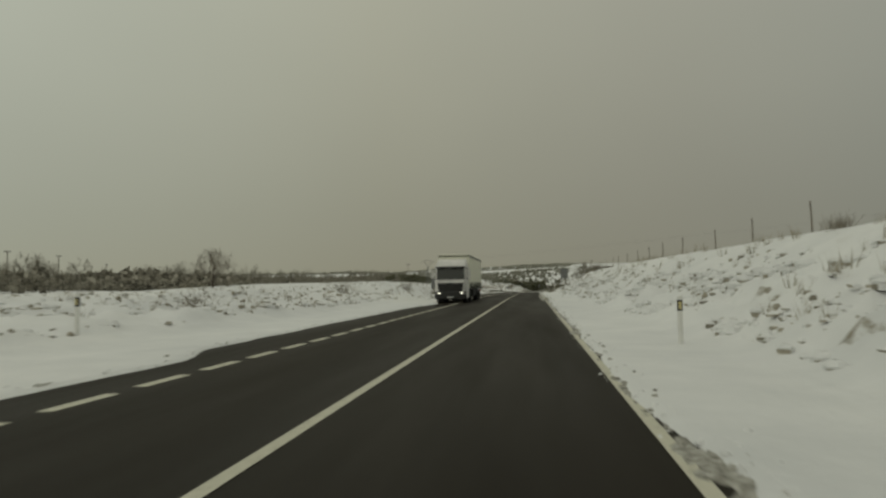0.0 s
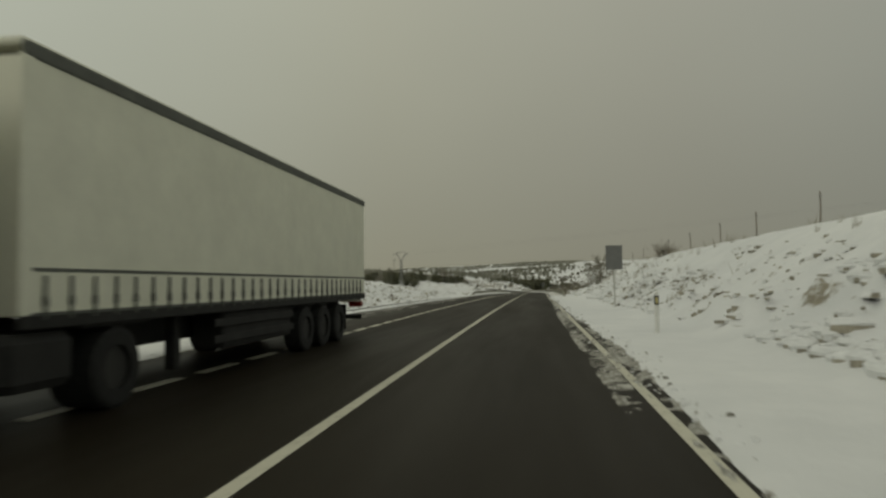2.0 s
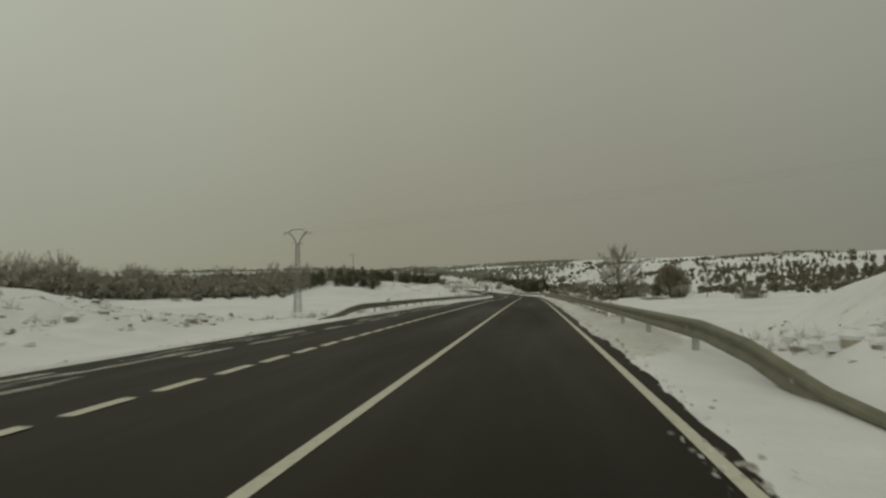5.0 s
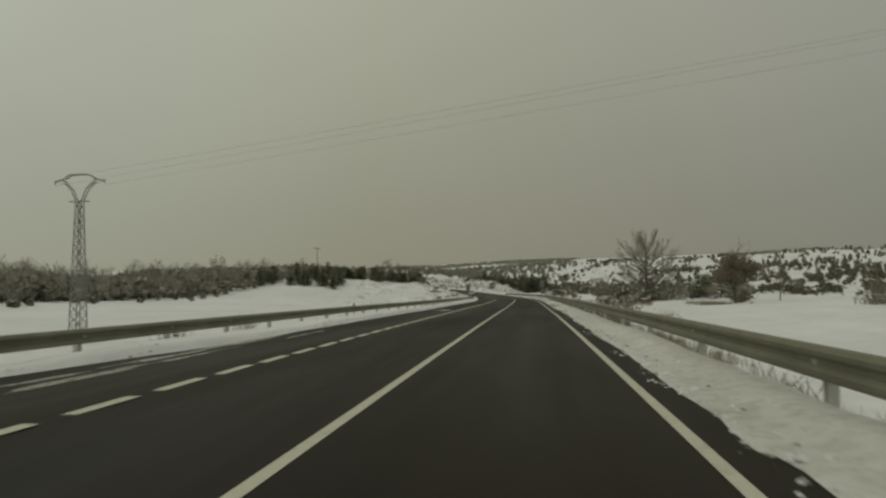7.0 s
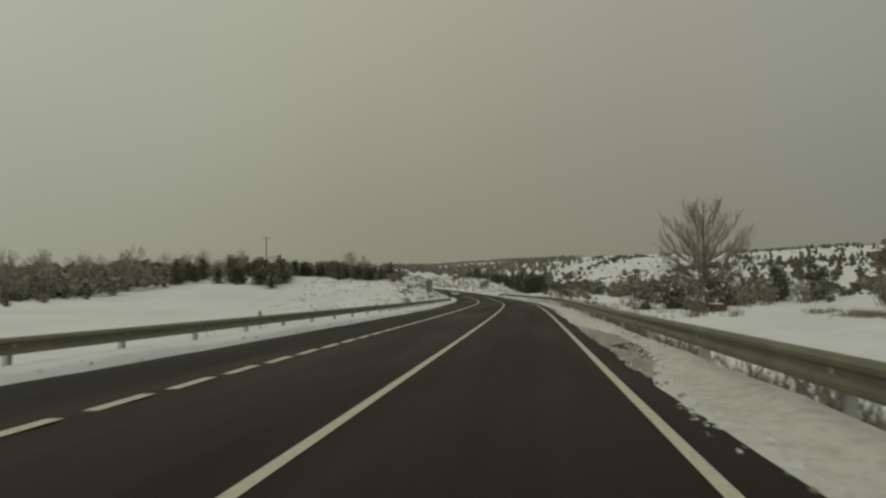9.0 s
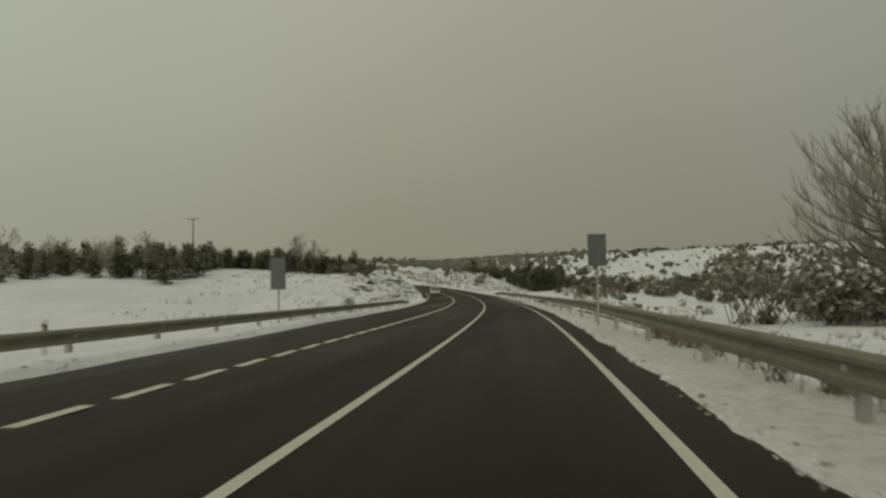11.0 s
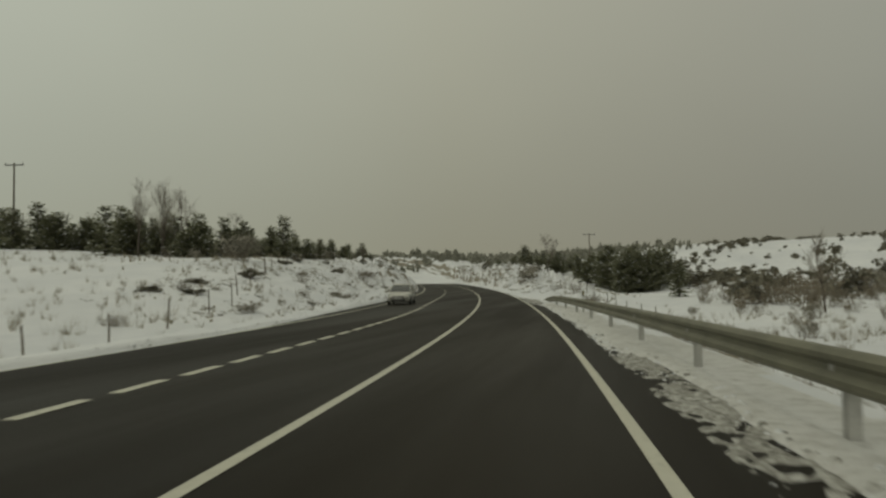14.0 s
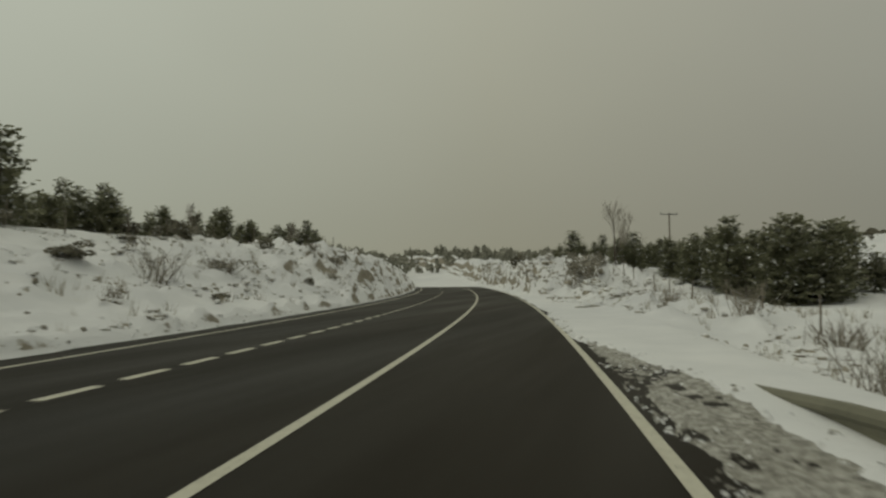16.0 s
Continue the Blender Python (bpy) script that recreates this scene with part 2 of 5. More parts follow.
def along(s):
    """Heading, x, y, z of the solid line at s; straight on past its ends."""
    s = np.asarray(s, float)
    q = np.clip(s, R_S[0], R_S[-1])
    psi = np.interp(q, R_S, R_PSI)
    x, y, z = (np.interp(q, R_S, a) for a in (R_X, R_Y, R_Z))
    return psi, x - np.sin(psi) * (s - q), y + np.cos(psi) * (s - q), z


def hash2(ix, iy, seed):
    h = (ix.astype(np.int64) * 374761393 + iy.astype(np.int64) * 668265263 + seed * 1274126177) & 0xFFFFFFFF
    h = ((h ^ (h >> 13)) * 1274126177) & 0xFFFFFFFF
    return ((h ^ (h >> 16)) & 0xFFFF) / 65535.0


def value_noise(x, y, seed=0):
    x, y = np.asarray(x, float), np.asarray(y, float)
    ix, iy = np.floor(x), np.floor(y)
    fx, fy = x - ix, y - iy
    fx, fy = fx * fx * (3 - 2 * fx), fy * fy * (3 - 2 * fy)
    a, b, c, d = (hash2(ix + i, iy + j, seed) for i, j in ((0, 0), (1, 0), (0, 1), (1, 1)))
    return (a * (1 - fx) + b * fx) * (1 - fy) + (c * (1 - fx) + d * fx) * fy - 0.5


def fbm(x, y, seed=0, octaves=4):
    return sum(value_noise(x * 2 ** k, y * 2 ** k, seed + k) / 2 ** k for k in range(octaves))


def ease(a, b, x):
    q = np.clip((np.asarray(x, float) - a) / (b - a), 0, 1)
    return q * q * (3 - 2 * q)


def right_edge(s):
    """Where the snow begins beside our lane."""
    e = 3.47 + 0.06 * (1 - ease(0, 20, s)) + 0.17 * ease(54, 64, s) * (1 - ease(80, 90, s)) + 0.02 * ease(80, 90, s) * (1 - ease(126, 146, s)) + 0.36 * ease(126, 146, s) + 0.14 * ease(165, 185, s) + 0.14 * ease(272, 290, s) + 0.45 * ease(399, 405, s) * (1 - ease(412, 420, s)) - 0.62 * ease(411, 422, s)
    e = e + 1.05 * ease(239, 246, s) * (1 - ease(251, 257, s)) + 0.5 * ease(353, 357, s) * (1 - ease(365, 369, s))
    return e + 0.22 * fbm(s / 5, s * 0, 11, 5) + 0.12 * value_noise(s / 0.9, s * 0, 17)


def left_edge(s):
    e = 4.4 + 0.75 * ease(13, 16, s) - 0.5 * ease(44, 52, s) * (1 - ease(53, 57, s)) + 1.7 * ease(60, 84, s) + 0.15 * ease(126, 146, s)
    e = e - 0.75 * ease(186, 200, s) * (1 - ease(285, 330, s))
    return e + 1.1 * ease(372, 396, s) + 0.25 * ease(400, 415, s) + 0.18 * fbm(s / 6, s * 0, 23, 5) + 0.10 * value_noise(s / 1.1, s * 0, 29)


def relief(s, d, x, y):
    """Height of the snow over the road's level."""
    s, d = np.asarray(s, float), np.asarray(d, float)
    u = -d
    er, el = right_edge(s), left_edge(s)
    on_snow = ease(0, 0.25, d - er) + ease(0, 0.25, u - el)
    h = -0.09 + 0.14 * on_snow
    near = ease(160, 175, s) * (1 - ease(256, 272, s))
    h += near * 0.17 * ease(4.5, 5.0, d) * (1 - ease(5.3, 5.6, d)) * (0.7 + 0.6 * fbm(s / 3, s * 0, 71, 2))
    h -= 0.12 * ease(5.2, 5.5, d) * ease(285, 305, s) * (1 - ease(400, 415, s))
    rough = np.zeros_like(h)
    # right: a cutting, a field below the road, then a low bank that grows into the next cutting
    c1 = 1 - ease(0, 34, s - 128 - 2.0 * np.clip(d - 6, 0, 20))
    h += c1 * (0.30 * ease(5.8, 7.4, d) + (2.72 + 0.0056 * np.clip(s, 0, 150)) * ease(6.7, 13.0, d) + 2.2 * ease(13, 60, d))
    rough += c1 * 0.95 * (ease(6.2, 7.4, d) * (1 - ease(8.3, 10.6, d)))
    f1 = ease(124, 152, s) * (1 - ease(410, 436, s))
    h -= f1 * (1.45 * (ease(6.4, 9.0, d) * (1 - near) + ease(5.45, 7.6, d) * near) - 0.9 * ease(14, 34, d))
    hill = ease(110, 190, s)
    h += hill * (1.6 * ease(36, 75, d) + 5.5 * ease(62, 170, d) + 5.5 * ease(150, 300, d) + 5 * ease(280, 480, d))
    h += np.exp(-((s - 500) / 30) ** 2) * (6.0 * ease(44, 84, d) - 2.0 * ease(95, 160, d))
    h += 2.6 * ease(58, 112, d) * ease(170, 230, s) * (1 - ease(350, 440, s))
    c2 = ease(410, 436, s)
    inward = 2.6 * ease(446, 480, s)
    h += c2 * (0.15 * ease(6.2, 8.5, d) - 0.7 * ease(10, 18, d)) + ease(446, 490, s) * (3.0 * ease(7.0, 10.6, d + inward) + 0.5 * ease(10, 15, d)) * (1 - 0.8 * ease(22, 50, d))
    rough += c2 * ease(6.4, 8.0, d + inward) * (1 - ease(13, 22, d)) * (0.9 + 1.2 * ease(440, 470, s))
    # left: a low rise, an open field, then a bank that steepens into the cutting of the bend
    l1 = 1 - ease(146, 186, s)
    h += l1 * (0.30 * ease(8.0, 10.0, u) + (0.75 + 1.15 * ease(50, 125, s)) * ease(9.5, 24, u) - 1.0 * ease(30, 60, u))
    h -= l1 * ease(62, 85, s) * (1 - ease(128, 146, s)) * 0.6 * ease(7.6, 9.6, u) * (1 - ease(12.5, 17, u))
    rough += l1 * 0.60 * ease(8.5, 10, u) * (1 - ease(19, 26, u))
    l3 = ease(345, 432, s)
    l2 = (1 - l1) * (1 - l3)
    h += l2 * 0.17 * ease(0.05, 0.4, u - el) * (1 - ease(7.6, 8.0, u)) * (0.8 + 0.5 * fbm(s / 2.5, s * 0, 73, 2))
    h += l2 * (-1.5 * ease(8.4, 11.0, u) - 0.4 * ease(12, 22, u) + (2.6 + 1.2 * ease(300, 380, s)) * ease(20, 85, u))
    inner = 1 - 0.55 * ease(432, 466, s)
    h += l3 * (0.4 * ease(7.9, 9.4, u) + 1.7 * ease(8.6, 8.6 + 7 * inner, u) + 2.4 * ease(8.6 + 4 * inner, 8.6 + 15 * inner, u) + 1.2 * ease(18, 55, u))
    rough += l3 * ease(8.0, 9.0, u) * (1 - ease(16, 23, u)) * (0.8 + 0.9 * ease(432, 458, s))
    # the ridge that closes the valley
    h += 9.5 * ease(520, 720, y) + 9 * ease(720, 1300, y)
    h -= 3 * ease(480, 540, y) * (1 - ease(560, 660, y)) * ease(30, 60, d)
    away = ease(0.4, 3.0, d - er) + ease(0.4, 3.0, u - el)
    h += away * (0.07 * fbm(x / 3, y / 3, 41, 3) + 0.4 * fbm(x / 22, y / 22, 47, 3) * ease(12, 30, np.abs(d)))
    h += 3.0 * fbm(x / 90, y / 90, 53, 3) * ease(80, 200, np.abs(d)) * ease(-60, 60, d)
    clod = np.maximum(0, fbm(x / 1.1, y / 1.1, 59, 4) + 0.06)
    h += rough * (1.0 * clod + 0.12 * fbm(x / 0.5, y / 0.5, 67, 2))
    return h


def spot(s, d, lift=0.0):
    """World place on the ground at s, d."""
    psi, x, y, z = along(s)
    x, y = x + d * np.cos(psi), y + d * np.sin(psi)
    return np.stack([x, y, z + relief(s, d, x, y) + lift], -1)


def on_road(s, d, lift=0.0):
    psi, x, y, z = along(s)
    return np.stack([x + d * np.cos(psi), y + d * np.sin(psi), z + lift + 0 * np.asarray(d)], -1)


def stand(s, d, turn=0.0, sink=0.03):
    """Pose of a thing that stands on the ground at s, d, turned from the road's heading."""
    p = spot(s, d)
    return pose(float(p[0]), float(p[1]), float(p[2]) - sink, 0, 0, math.degrees(float(along(s)[0])) + turn)


# ---- mesh helpers ----
class Build:
    def __init__(self):
        self.v, self.f, self.m = [], [], []

    def add(self, verts, faces, mat=0):
        o = len(self.v)
        self.v += [tuple(p) for p in verts]
        self.f += [tuple(i + o for i in f) for f in faces]
        self.m += [mat] * len(faces)
        return self

    def box(self, x0, x1, y0, y1, z0, z1, mat=0, bevel=0.0, taper=0.0):
        """A block with chamfered upright edges and top; taper draws the top in."""
        b = min(bevel, (x1 - x0) / 2.2, (y1 - y0) / 2.2, (z1 - z0) / 2.2)
        def ring(x0, x1, y0, y1, z):
            if b <= 0:
                return [(x0, y0, z), (x1, y0, z), (x1, y1, z), (x0, y1, z)]
            return [(x0 + b, y0, z), (x1 - b, y0, z), (x1, y0 + b, z), (x1, y1 - b, z), (x1 - b, y1, z), (x0 + b, y1, z), (x0, y1 - b, z), (x0, y0 + b, z)]
        rings = [ring(x0, x1, y0, y1, z0)]
        t = taper
        if b > 0:
            rings = [ring(x0 + b / 2, x1 - b / 2, y0 + b / 2, y1 - b / 2, z0), ring(x0, x1, y0, y1, z0 + b), ring(x0 + t, x1 - t, y0 + t, y1 - t, z1 - b), ring(x0 + t + b / 2, x1 - t - b / 2, y0 + t + b / 2, y1 - t - b / 2, z1)]
        else:
            rings.append(ring(x0 + t, x1 - t, y0 + t, y1 - t, z1))
        return self.loft(rings, mat)

    def loft(self, rings, mat=0, caps=True):
        n = len(rings[0])
        verts = [p for r in rings for p in r]
        faces = [(k * n + i, k * n + (i + 1) % n, (k + 1) * n + (i + 1) % n, (k + 1) * n + i) for k in range(len(rings) - 1) for i in range(n)]
        if caps:
            faces += [tuple(range(n))[::-1], tuple(range((len(rings) - 1) * n, len(rings) * n))]
        return self.add(verts, faces, mat)

    def tube(self, pts, radii, sides=5, mat=0, caps=True):
        pts = [Vector(p) for p in pts]
        rings = []
        for k, p in enumerate(pts):
            ax = (pts[min(k + 1, len(pts) - 1)] - pts[max(k - 1, 0)]).normalized()
            a = ax.cross(Vector((0.31, 0.87, 0.38))).normalized()
            b = ax.cross(a)
            r = radii[k] if isinstance(radii, (list, tuple)) else radii
            rings.append([tuple(p + r * (math.cos(2 * math.pi * i / sides) * a + math.sin(2 * math.pi * i / sides) * b)) for i in range(sides)])
        return self.loft(rings, mat, caps)

    def disc_wheel(self, x0, x1, y, z, r, mat=0, sides=24, inner=0.0):
        """A wheel or ring with its axle along x."""
        prof = [(x0, r * 0.90), (x0 + 0.03, r), (x1 - 0.03, r), (x1, r * 0.90)]
        if inner:
            prof += [(x1, inner), (x0, inner)]
            rings = [[(px, y + pr * math.cos(2 * math.pi * i / sides), z + pr * math.sin(2 * math.pi * i / sides)) for i in range(sides)] for px, pr in prof + prof[:1]]
            return self.loft(rings, mat, caps=False)
        rings = [[(px, y + pr * math.cos(2 * math.pi * i / sides), z + pr * math.sin(2 * math.pi * i / sides)) for i in range(sides)] for px, pr in prof]
        return self.loft(rings, mat)

    def mesh(self, name, mats, smooth=False):
        me = bpy.data.meshes.new(name)
        me.from_pydata(self.v, [], self.f)
        for mt in mats if isinstance(mats, (list, tuple)) else [mats]:
            me.materials.append(mt)
        if any(self.m):
            me.polygons.foreach_set("material_index", self.m)
        if smooth:
            me.polygons.foreach_set("use_smooth", [True] * len(me.polygons))
        me.update()
        bm = bmesh.new()
        bm.from_mesh(me)
        bmesh.ops.recalc_face_normals(bm, faces=bm.faces)
        bm.to_mesh(me)
        bm.free()
        return me


def part(name, built, mat, parent, label="", smooth=False, m=None):
    me = built.mesh(name, mat, smooth) if isinstance(built, Build) else built
    ob = new(name, me)
    ob.parent = parent
    if m is not None:
        ob.matrix_basis = m
    return tagged(ob, label) if label else ob


def thing(name, m, label, category, group="", kind=""):
    ob = new(name)
    ob.empty_display_size = 0.2
    ob.matrix_basis = m
    return tagged(ob, label, category, group, kind)


def sheet(name, verts, faces, mats, smooth=True, face_mats=None):
    """A large mesh from arrays."""
    me = bpy.data.meshes.new(name)
    verts, faces = np.asarray(verts, np.float32), np.asarray(faces, np.int32)
    n, k = faces.shape
    me.vertices.add(len(verts))
    me.vertices.foreach_set("co", verts.ravel())
    me.loops.add(n * k)
    me.loops.foreach_set("vertex_index", faces.ravel())
    me.polygons.add(n)
    me.polygons.foreach_set("loop_start", np.arange(n, dtype=np.int32) * k)
    me.polygons.foreach_set("loop_total", np.full(n, k, np.int32))
    for mt in mats:
        me.materials.append(mt)
    if face_mats is not None:
        me.polygons.foreach_set("material_index", np.asarray(face_mats, np.int32))
    me.polygons.foreach_set("use_smooth", np.full(n, smooth))
    me.update(calc_edges=True)
    return me


def grid_faces(ns, nd):
    i = np.arange(ns - 1)[:, None] * nd + np.arange(nd - 1)[None]
    return np.stack([i, i + 1, i + nd + 1, i + nd], -1).reshape(-1, 4)


# ---- ground ----
gs = np.concatenate([np.arange(-150, -10, 6.0), np.arange(-10, 165, 0.5), np.arange(165, 400, 0.78), np.arange(400, 560, 0.6), np.arange(560, 580, 2.0), np.arange(580, 760, 10.0), np.arange(760, 1700, 40.0)])
near_r, near_l = np.arange(2.6, 6.2, 0.12), -np.arange(3.6, 9.0, 0.15)
outer = np.concatenate([np.arange(6.2, 16, 0.28), np.arange(16, 30, 0.7), np.arange(30, 80, 2.0), np.arange(80, 240, 6.0), np.arange(240, 1500, 30.0)])
louter = np.concatenate([np.arange(9.0, 18, 0.3), np.arange(18, 30, 0.8), np.arange(30, 120, 3.0), np.arange(120, 460, 12.0)])
gd = np.concatenate([-louter[::-1], near_l[::-1], [-2.0, 0.0, 1.5], near_r, outer])
SG, DG = np.meshgrid(gs, gd, indexing="ij")
ground_faces = grid_faces(len(gs), len(gd))
mid_s, mid_d = SG.ravel()[ground_faces].mean(1), DG.ravel()[ground_faces].mean(1)
# How far right the windscreen dimming is put into the snow's colour
dim_reach = 6.3 * ease(128, 150, mid_s) * (1 - ease(398, 412, mid_s)) + 0.8 * fbm(mid_s / 4, mid_d / 2, 61, 3)
on_verge = (mid_d < dim_reach) & (mid_d > 2)
ground_mesh = sheet("ground", spot(SG, DG).reshape(-1, 3), ground_faces, [M_SNOW, M_VERGE], face_mats=on_verge)
ground = tagged(new("ground", ground_mesh), "snow-covered fields, banks and hills with bare earth", "ground", kind="structure")

# ---- road and its markings ----
def strip(name, s0, s1, step, ds, lift, mat, parent=None, label="", widen=0.0):
    ss = np.arange(s0, s1 + step / 2, step)
    A, B = np.meshgrid(ss, np.asarray(ds, float), indexing="ij")
    B = B + widen * ease(120, 150, A) * (1 - ease(215, 245, A))
    me = sheet(name, on_road(A, B, lift).reshape(-1, 3), grid_faces(len(ss), len(ds)), [mat])
    ob = new(name, me)
    ob.parent = parent
    return tagged(ob, label) if label else ob


road = tagged(strip("road", -150, 690, 1.0, np.linspace(-8.6, 5.3, 15), 0.0, M_ASPHALT), "dark wet asphalt road with three lanes", "road", kind="structure")
tagged(strip("lane_line", -100, 600, 1.0, [-0.075, 0.075], 0.006, M_PAINT), "continuous white line between the lanes", "road marking", kind="structure")
tagged(strip("edge_line", -100, 600, 1.0, [3.43, 3.57], 0.006, M_PAINT, widen=0.08), "continuous white line at the lane edge", "road marking", kind="structure")
tagged(strip("edge_line", -100, 600, 1.0, [-7.22, -7.07], 0.006, M_PAINT), "continuous white line beside the far verge", "road marking", kind="structure")

# dashes between the two lanes on the far side, and the arrow painted there
DASH_D = -3.36
lane_dashes = tagged(new("lane_dashes"), "short white dashes between two lanes", "road marking", kind="structure")
b = Build()
b.box(-0.10, 0.10, 0, 1.35, 0.0, 0.007)
dash_mesh = b.mesh("dash", M_PAINT)
for k in range(-4, 270):
    p = on_road(k * 2.0235 - 0.42, DASH_D - 0.55 * float(ease(382, 414, k * 2.0235)), 0.001)
    ob = new("dash", dash_mesh)
    ob.parent = lane_dashes
    ob.matrix_basis = pose(float(p[0]), float(p[1]), float(p[2]), 0, 0, math.degrees(float(along(k * 2.0235)[0])))
b = Build()
b.add([(1.3, -2.9, 0), (0, 1.5, 0), (0, 0.05, 0), (-0.9, 2.0, 0), (-0.9, 1.1, 0), (0, -0.5, 0), (0, -1.5, 0)], [(0, 1, 2), (0, 2, 5), (0, 5, 6), (2, 3, 4, 5)])
arrow = tagged(new("lane_arrow", b.mesh("lane_arrow", M_PAINT)), "white arrow painted on the far lane", "road marking", kind="structure")
p = on_road(233.4, -4.9, 0.007)
arrow.matrix_basis = pose(float(p[0]), float(p[1]), float(p[2]), math.degrees(math.atan(-0.0139)), 0, math.degrees(float(along(233)[0])))


# ---- guard rails: a folded beam on posts, its ends led down into the verge ----
def guard_rail(s0, s1, d, side, label, mid, first=5.0, gap=4.0, tall=1.0):
    """side: +1 beside our lane, -1 on the far side; the beam faces the road; mid: its height along s."""
    g = thing("guard_rail", Matrix.Identity(4), label, "guard rail")
    prof = [(0.0, 0.175), (-0.03, 0.165), (-0.08, 0.12), (-0.08, 0.075), (-0.015, 0.025), (-0.015, -0.025), (-0.08, -0.075), (-0.08, -0.12), (-0.03, -0.165), (0.0, -0.175)]
    prof += [(q + 0.012, z) for q, z in prof[::-1]]
    prof = [(q, z * tall) for q, z in prof]
    ss = np.arange(s0, s1 + 0.1, 1.0)
    level = lambda q: np.interp(q, *mid)
    top = level(ss)
    rings = []
    for q, h in zip(ss, top):
        rings.append([tuple(on_road(q, d + side * a, h + z)) for a, z in prof])
    part("beam", Build().loft(rings), M_RAIL, g)
    b = Build()
    b.box(-0.065, 0.065, -0.06, -0.045, -1.4, 0.52).box(-0.065, 0.065, 0.045, 0.06, -1.4, 0.52).box(-0.006, 0.006, -0.05, 0.05, -1.4, 0.52)
    post_mesh = b.mesh("post", M_POST)
    b = Build()
    b.box(-0.09, 0.09, -0.06, 0.06, 0.36, 0.62, bevel=0.02)
    spacer_mesh = b.mesh("spacer", M_POST)
    q = s0 + first
    while q < s1 - 4:
        h = float(level(q))
        p = on_road(q, d + side * 0.16, h - 0.475)
        m = pose(float(p[0]), float(p[1]), float(p[2]), 0, 0, math.degrees(float(along(q)[0])))
        po = part("post", post_mesh, None, g, m=m)
        part("spacer", spacer_mesh, None, po, m=pose(-side * 0.09, 0, 0))
        q += gap
    return g


guard_rail(133, 412.8, 5.38, 1, "long dull galvanised steel guard rail on the near verge", ([133, 136, 139, 142, 270, 310, 348, 372, 387, 398, 404, 409, 412.8], [-0.09, 0.05, 0.40, 0.55, 0.55, 0.65, 0.65, 0.60, 0.53, 0.45, 0.33, 0.06, -0.24]), 4.2, 6.18, 1.16)
guard_rail(160, 356, -8.1, -1, "long dark galvanised steel guard rail beside the open field", ([160, 163, 166, 169, 347, 350, 353, 356], [-0.09, 0.05, 0.34, 0.475, 0.475, 0.34, 0.05, -0.09]))


# ---- roadside posts and signs ----
def delineator():
    g = thing("delineator_post", Matrix.Identity(4), "white plastic delineator post with a black band", "roadside post", "delineator posts")
    b = Build()
    prof = lambda z: [(-0.06, -0.02, z), (0.0, -0.045, z), (0.06, -0.02, z), (0.05, 0.03, z), (-0.05, 0.03, z)]
    part("body", b.loft([prof(-1.3), prof(0.72), prof(1.03), [(x * 0.9, y, z + 0.03 * (x > 0)) for x, y, z in prof(1.06)]]), M_WHITE, g)
    grow = lambda z: [(x * 1.03, y * 1.05, z) for x, y, z in prof(z)]
    band = part("band", Build().loft([grow(0.74), grow(0.98)]), M_BLACK, g, "black plastic band")
    part("reflector", Build().box(-0.03, 0.03, -0.056, -0.044, 0.78, 0.94, bevel=0.004), M_AMBER, band, "yellow reflector strip")
    return g


first = delineator()
spots = [(16.3, 5.6, 0.0), (70.4, 5.3, 0.0), (124.4, 6.1, 0.0), (122.0, -8.9, 0.0), (17.0, -9.4, 0.0), (176.2, 5.82, 1.2), (390.3, 5.85, 1.15), (178.7, -8.5, 0.86), (219.6, -8.5, 0.82), (255.0, -8.5, 0.86), (292.5, -8.5, 0.86), (330.0, -8.5, 0.86)]
for k, (q, d, top) in enumerate(spots):
    m = stand(q, d, sink=0.0)
    if top:
        p = on_road(q, d, top - 1.07)
        m = pose(float(p[0]), float(p[1]), float(p[2]), 0, 0, math.degrees(float(along(q)[0])))
    (first if k == 0 else copy_thing(first, m)).matrix_basis = m


def back_of_sign(q, d, wide, low, high, label):
    g = thing("road_sign", stand(q, d), label, "road sign")
    part("post", Build().box(-0.04, 0.04, -0.03, 0.03, -0.4, high - 0.08, bevel=0.012), M_POST, g)
    part("panel", Build().box(-wide / 2, wide / 2, -0.075, -0.045, low, high, bevel=0.014), M_PANEL, g, "grey metal panel with a folded rim")
    for z in (low + 0.25, high - 0.3):
        part("bracket", Build().box(-wide / 2 + 0.06, wide / 2 - 0.06, -0.045, -0.028, z, z + 0.05), M_POST, g)
    return g


back_of_sign(89.5, 6.3, 0.86, 2.02, 3.30, "grey rectangular road sign on one post in snow")
back_of_sign(92.9, -10.7, 0.74, 1.2, 2.55, "small grey rectangular road sign across the road")


back_of_sign(304.5, 4.95, 0.68, 2.25, 3.45, "grey rectangular road sign beside the steel rail")
back_of_sign(308, -8.45, 0.68, 1.55, 2.95, "small grey road sign beside the snowy field")


def thin_pole(h, r, label, group, category="post"):
    g = thing("fence_post", Matrix.Identity(4), label, category, group)
    part("shaft", Build().tube([(0, 0, -0.4), (0.01, 0, h * 0.5), (0, 0.015, h)], [r, r * 0.9, r * 0.75], 6), M_WOOD, g)
    part("wire_clip", Build().box(-r * 1.3, r * 1.3, -r * 1.3, r * 1.3, h * 0.85, h * 0.85 + 0.03), M_STEEL, g)
    return g


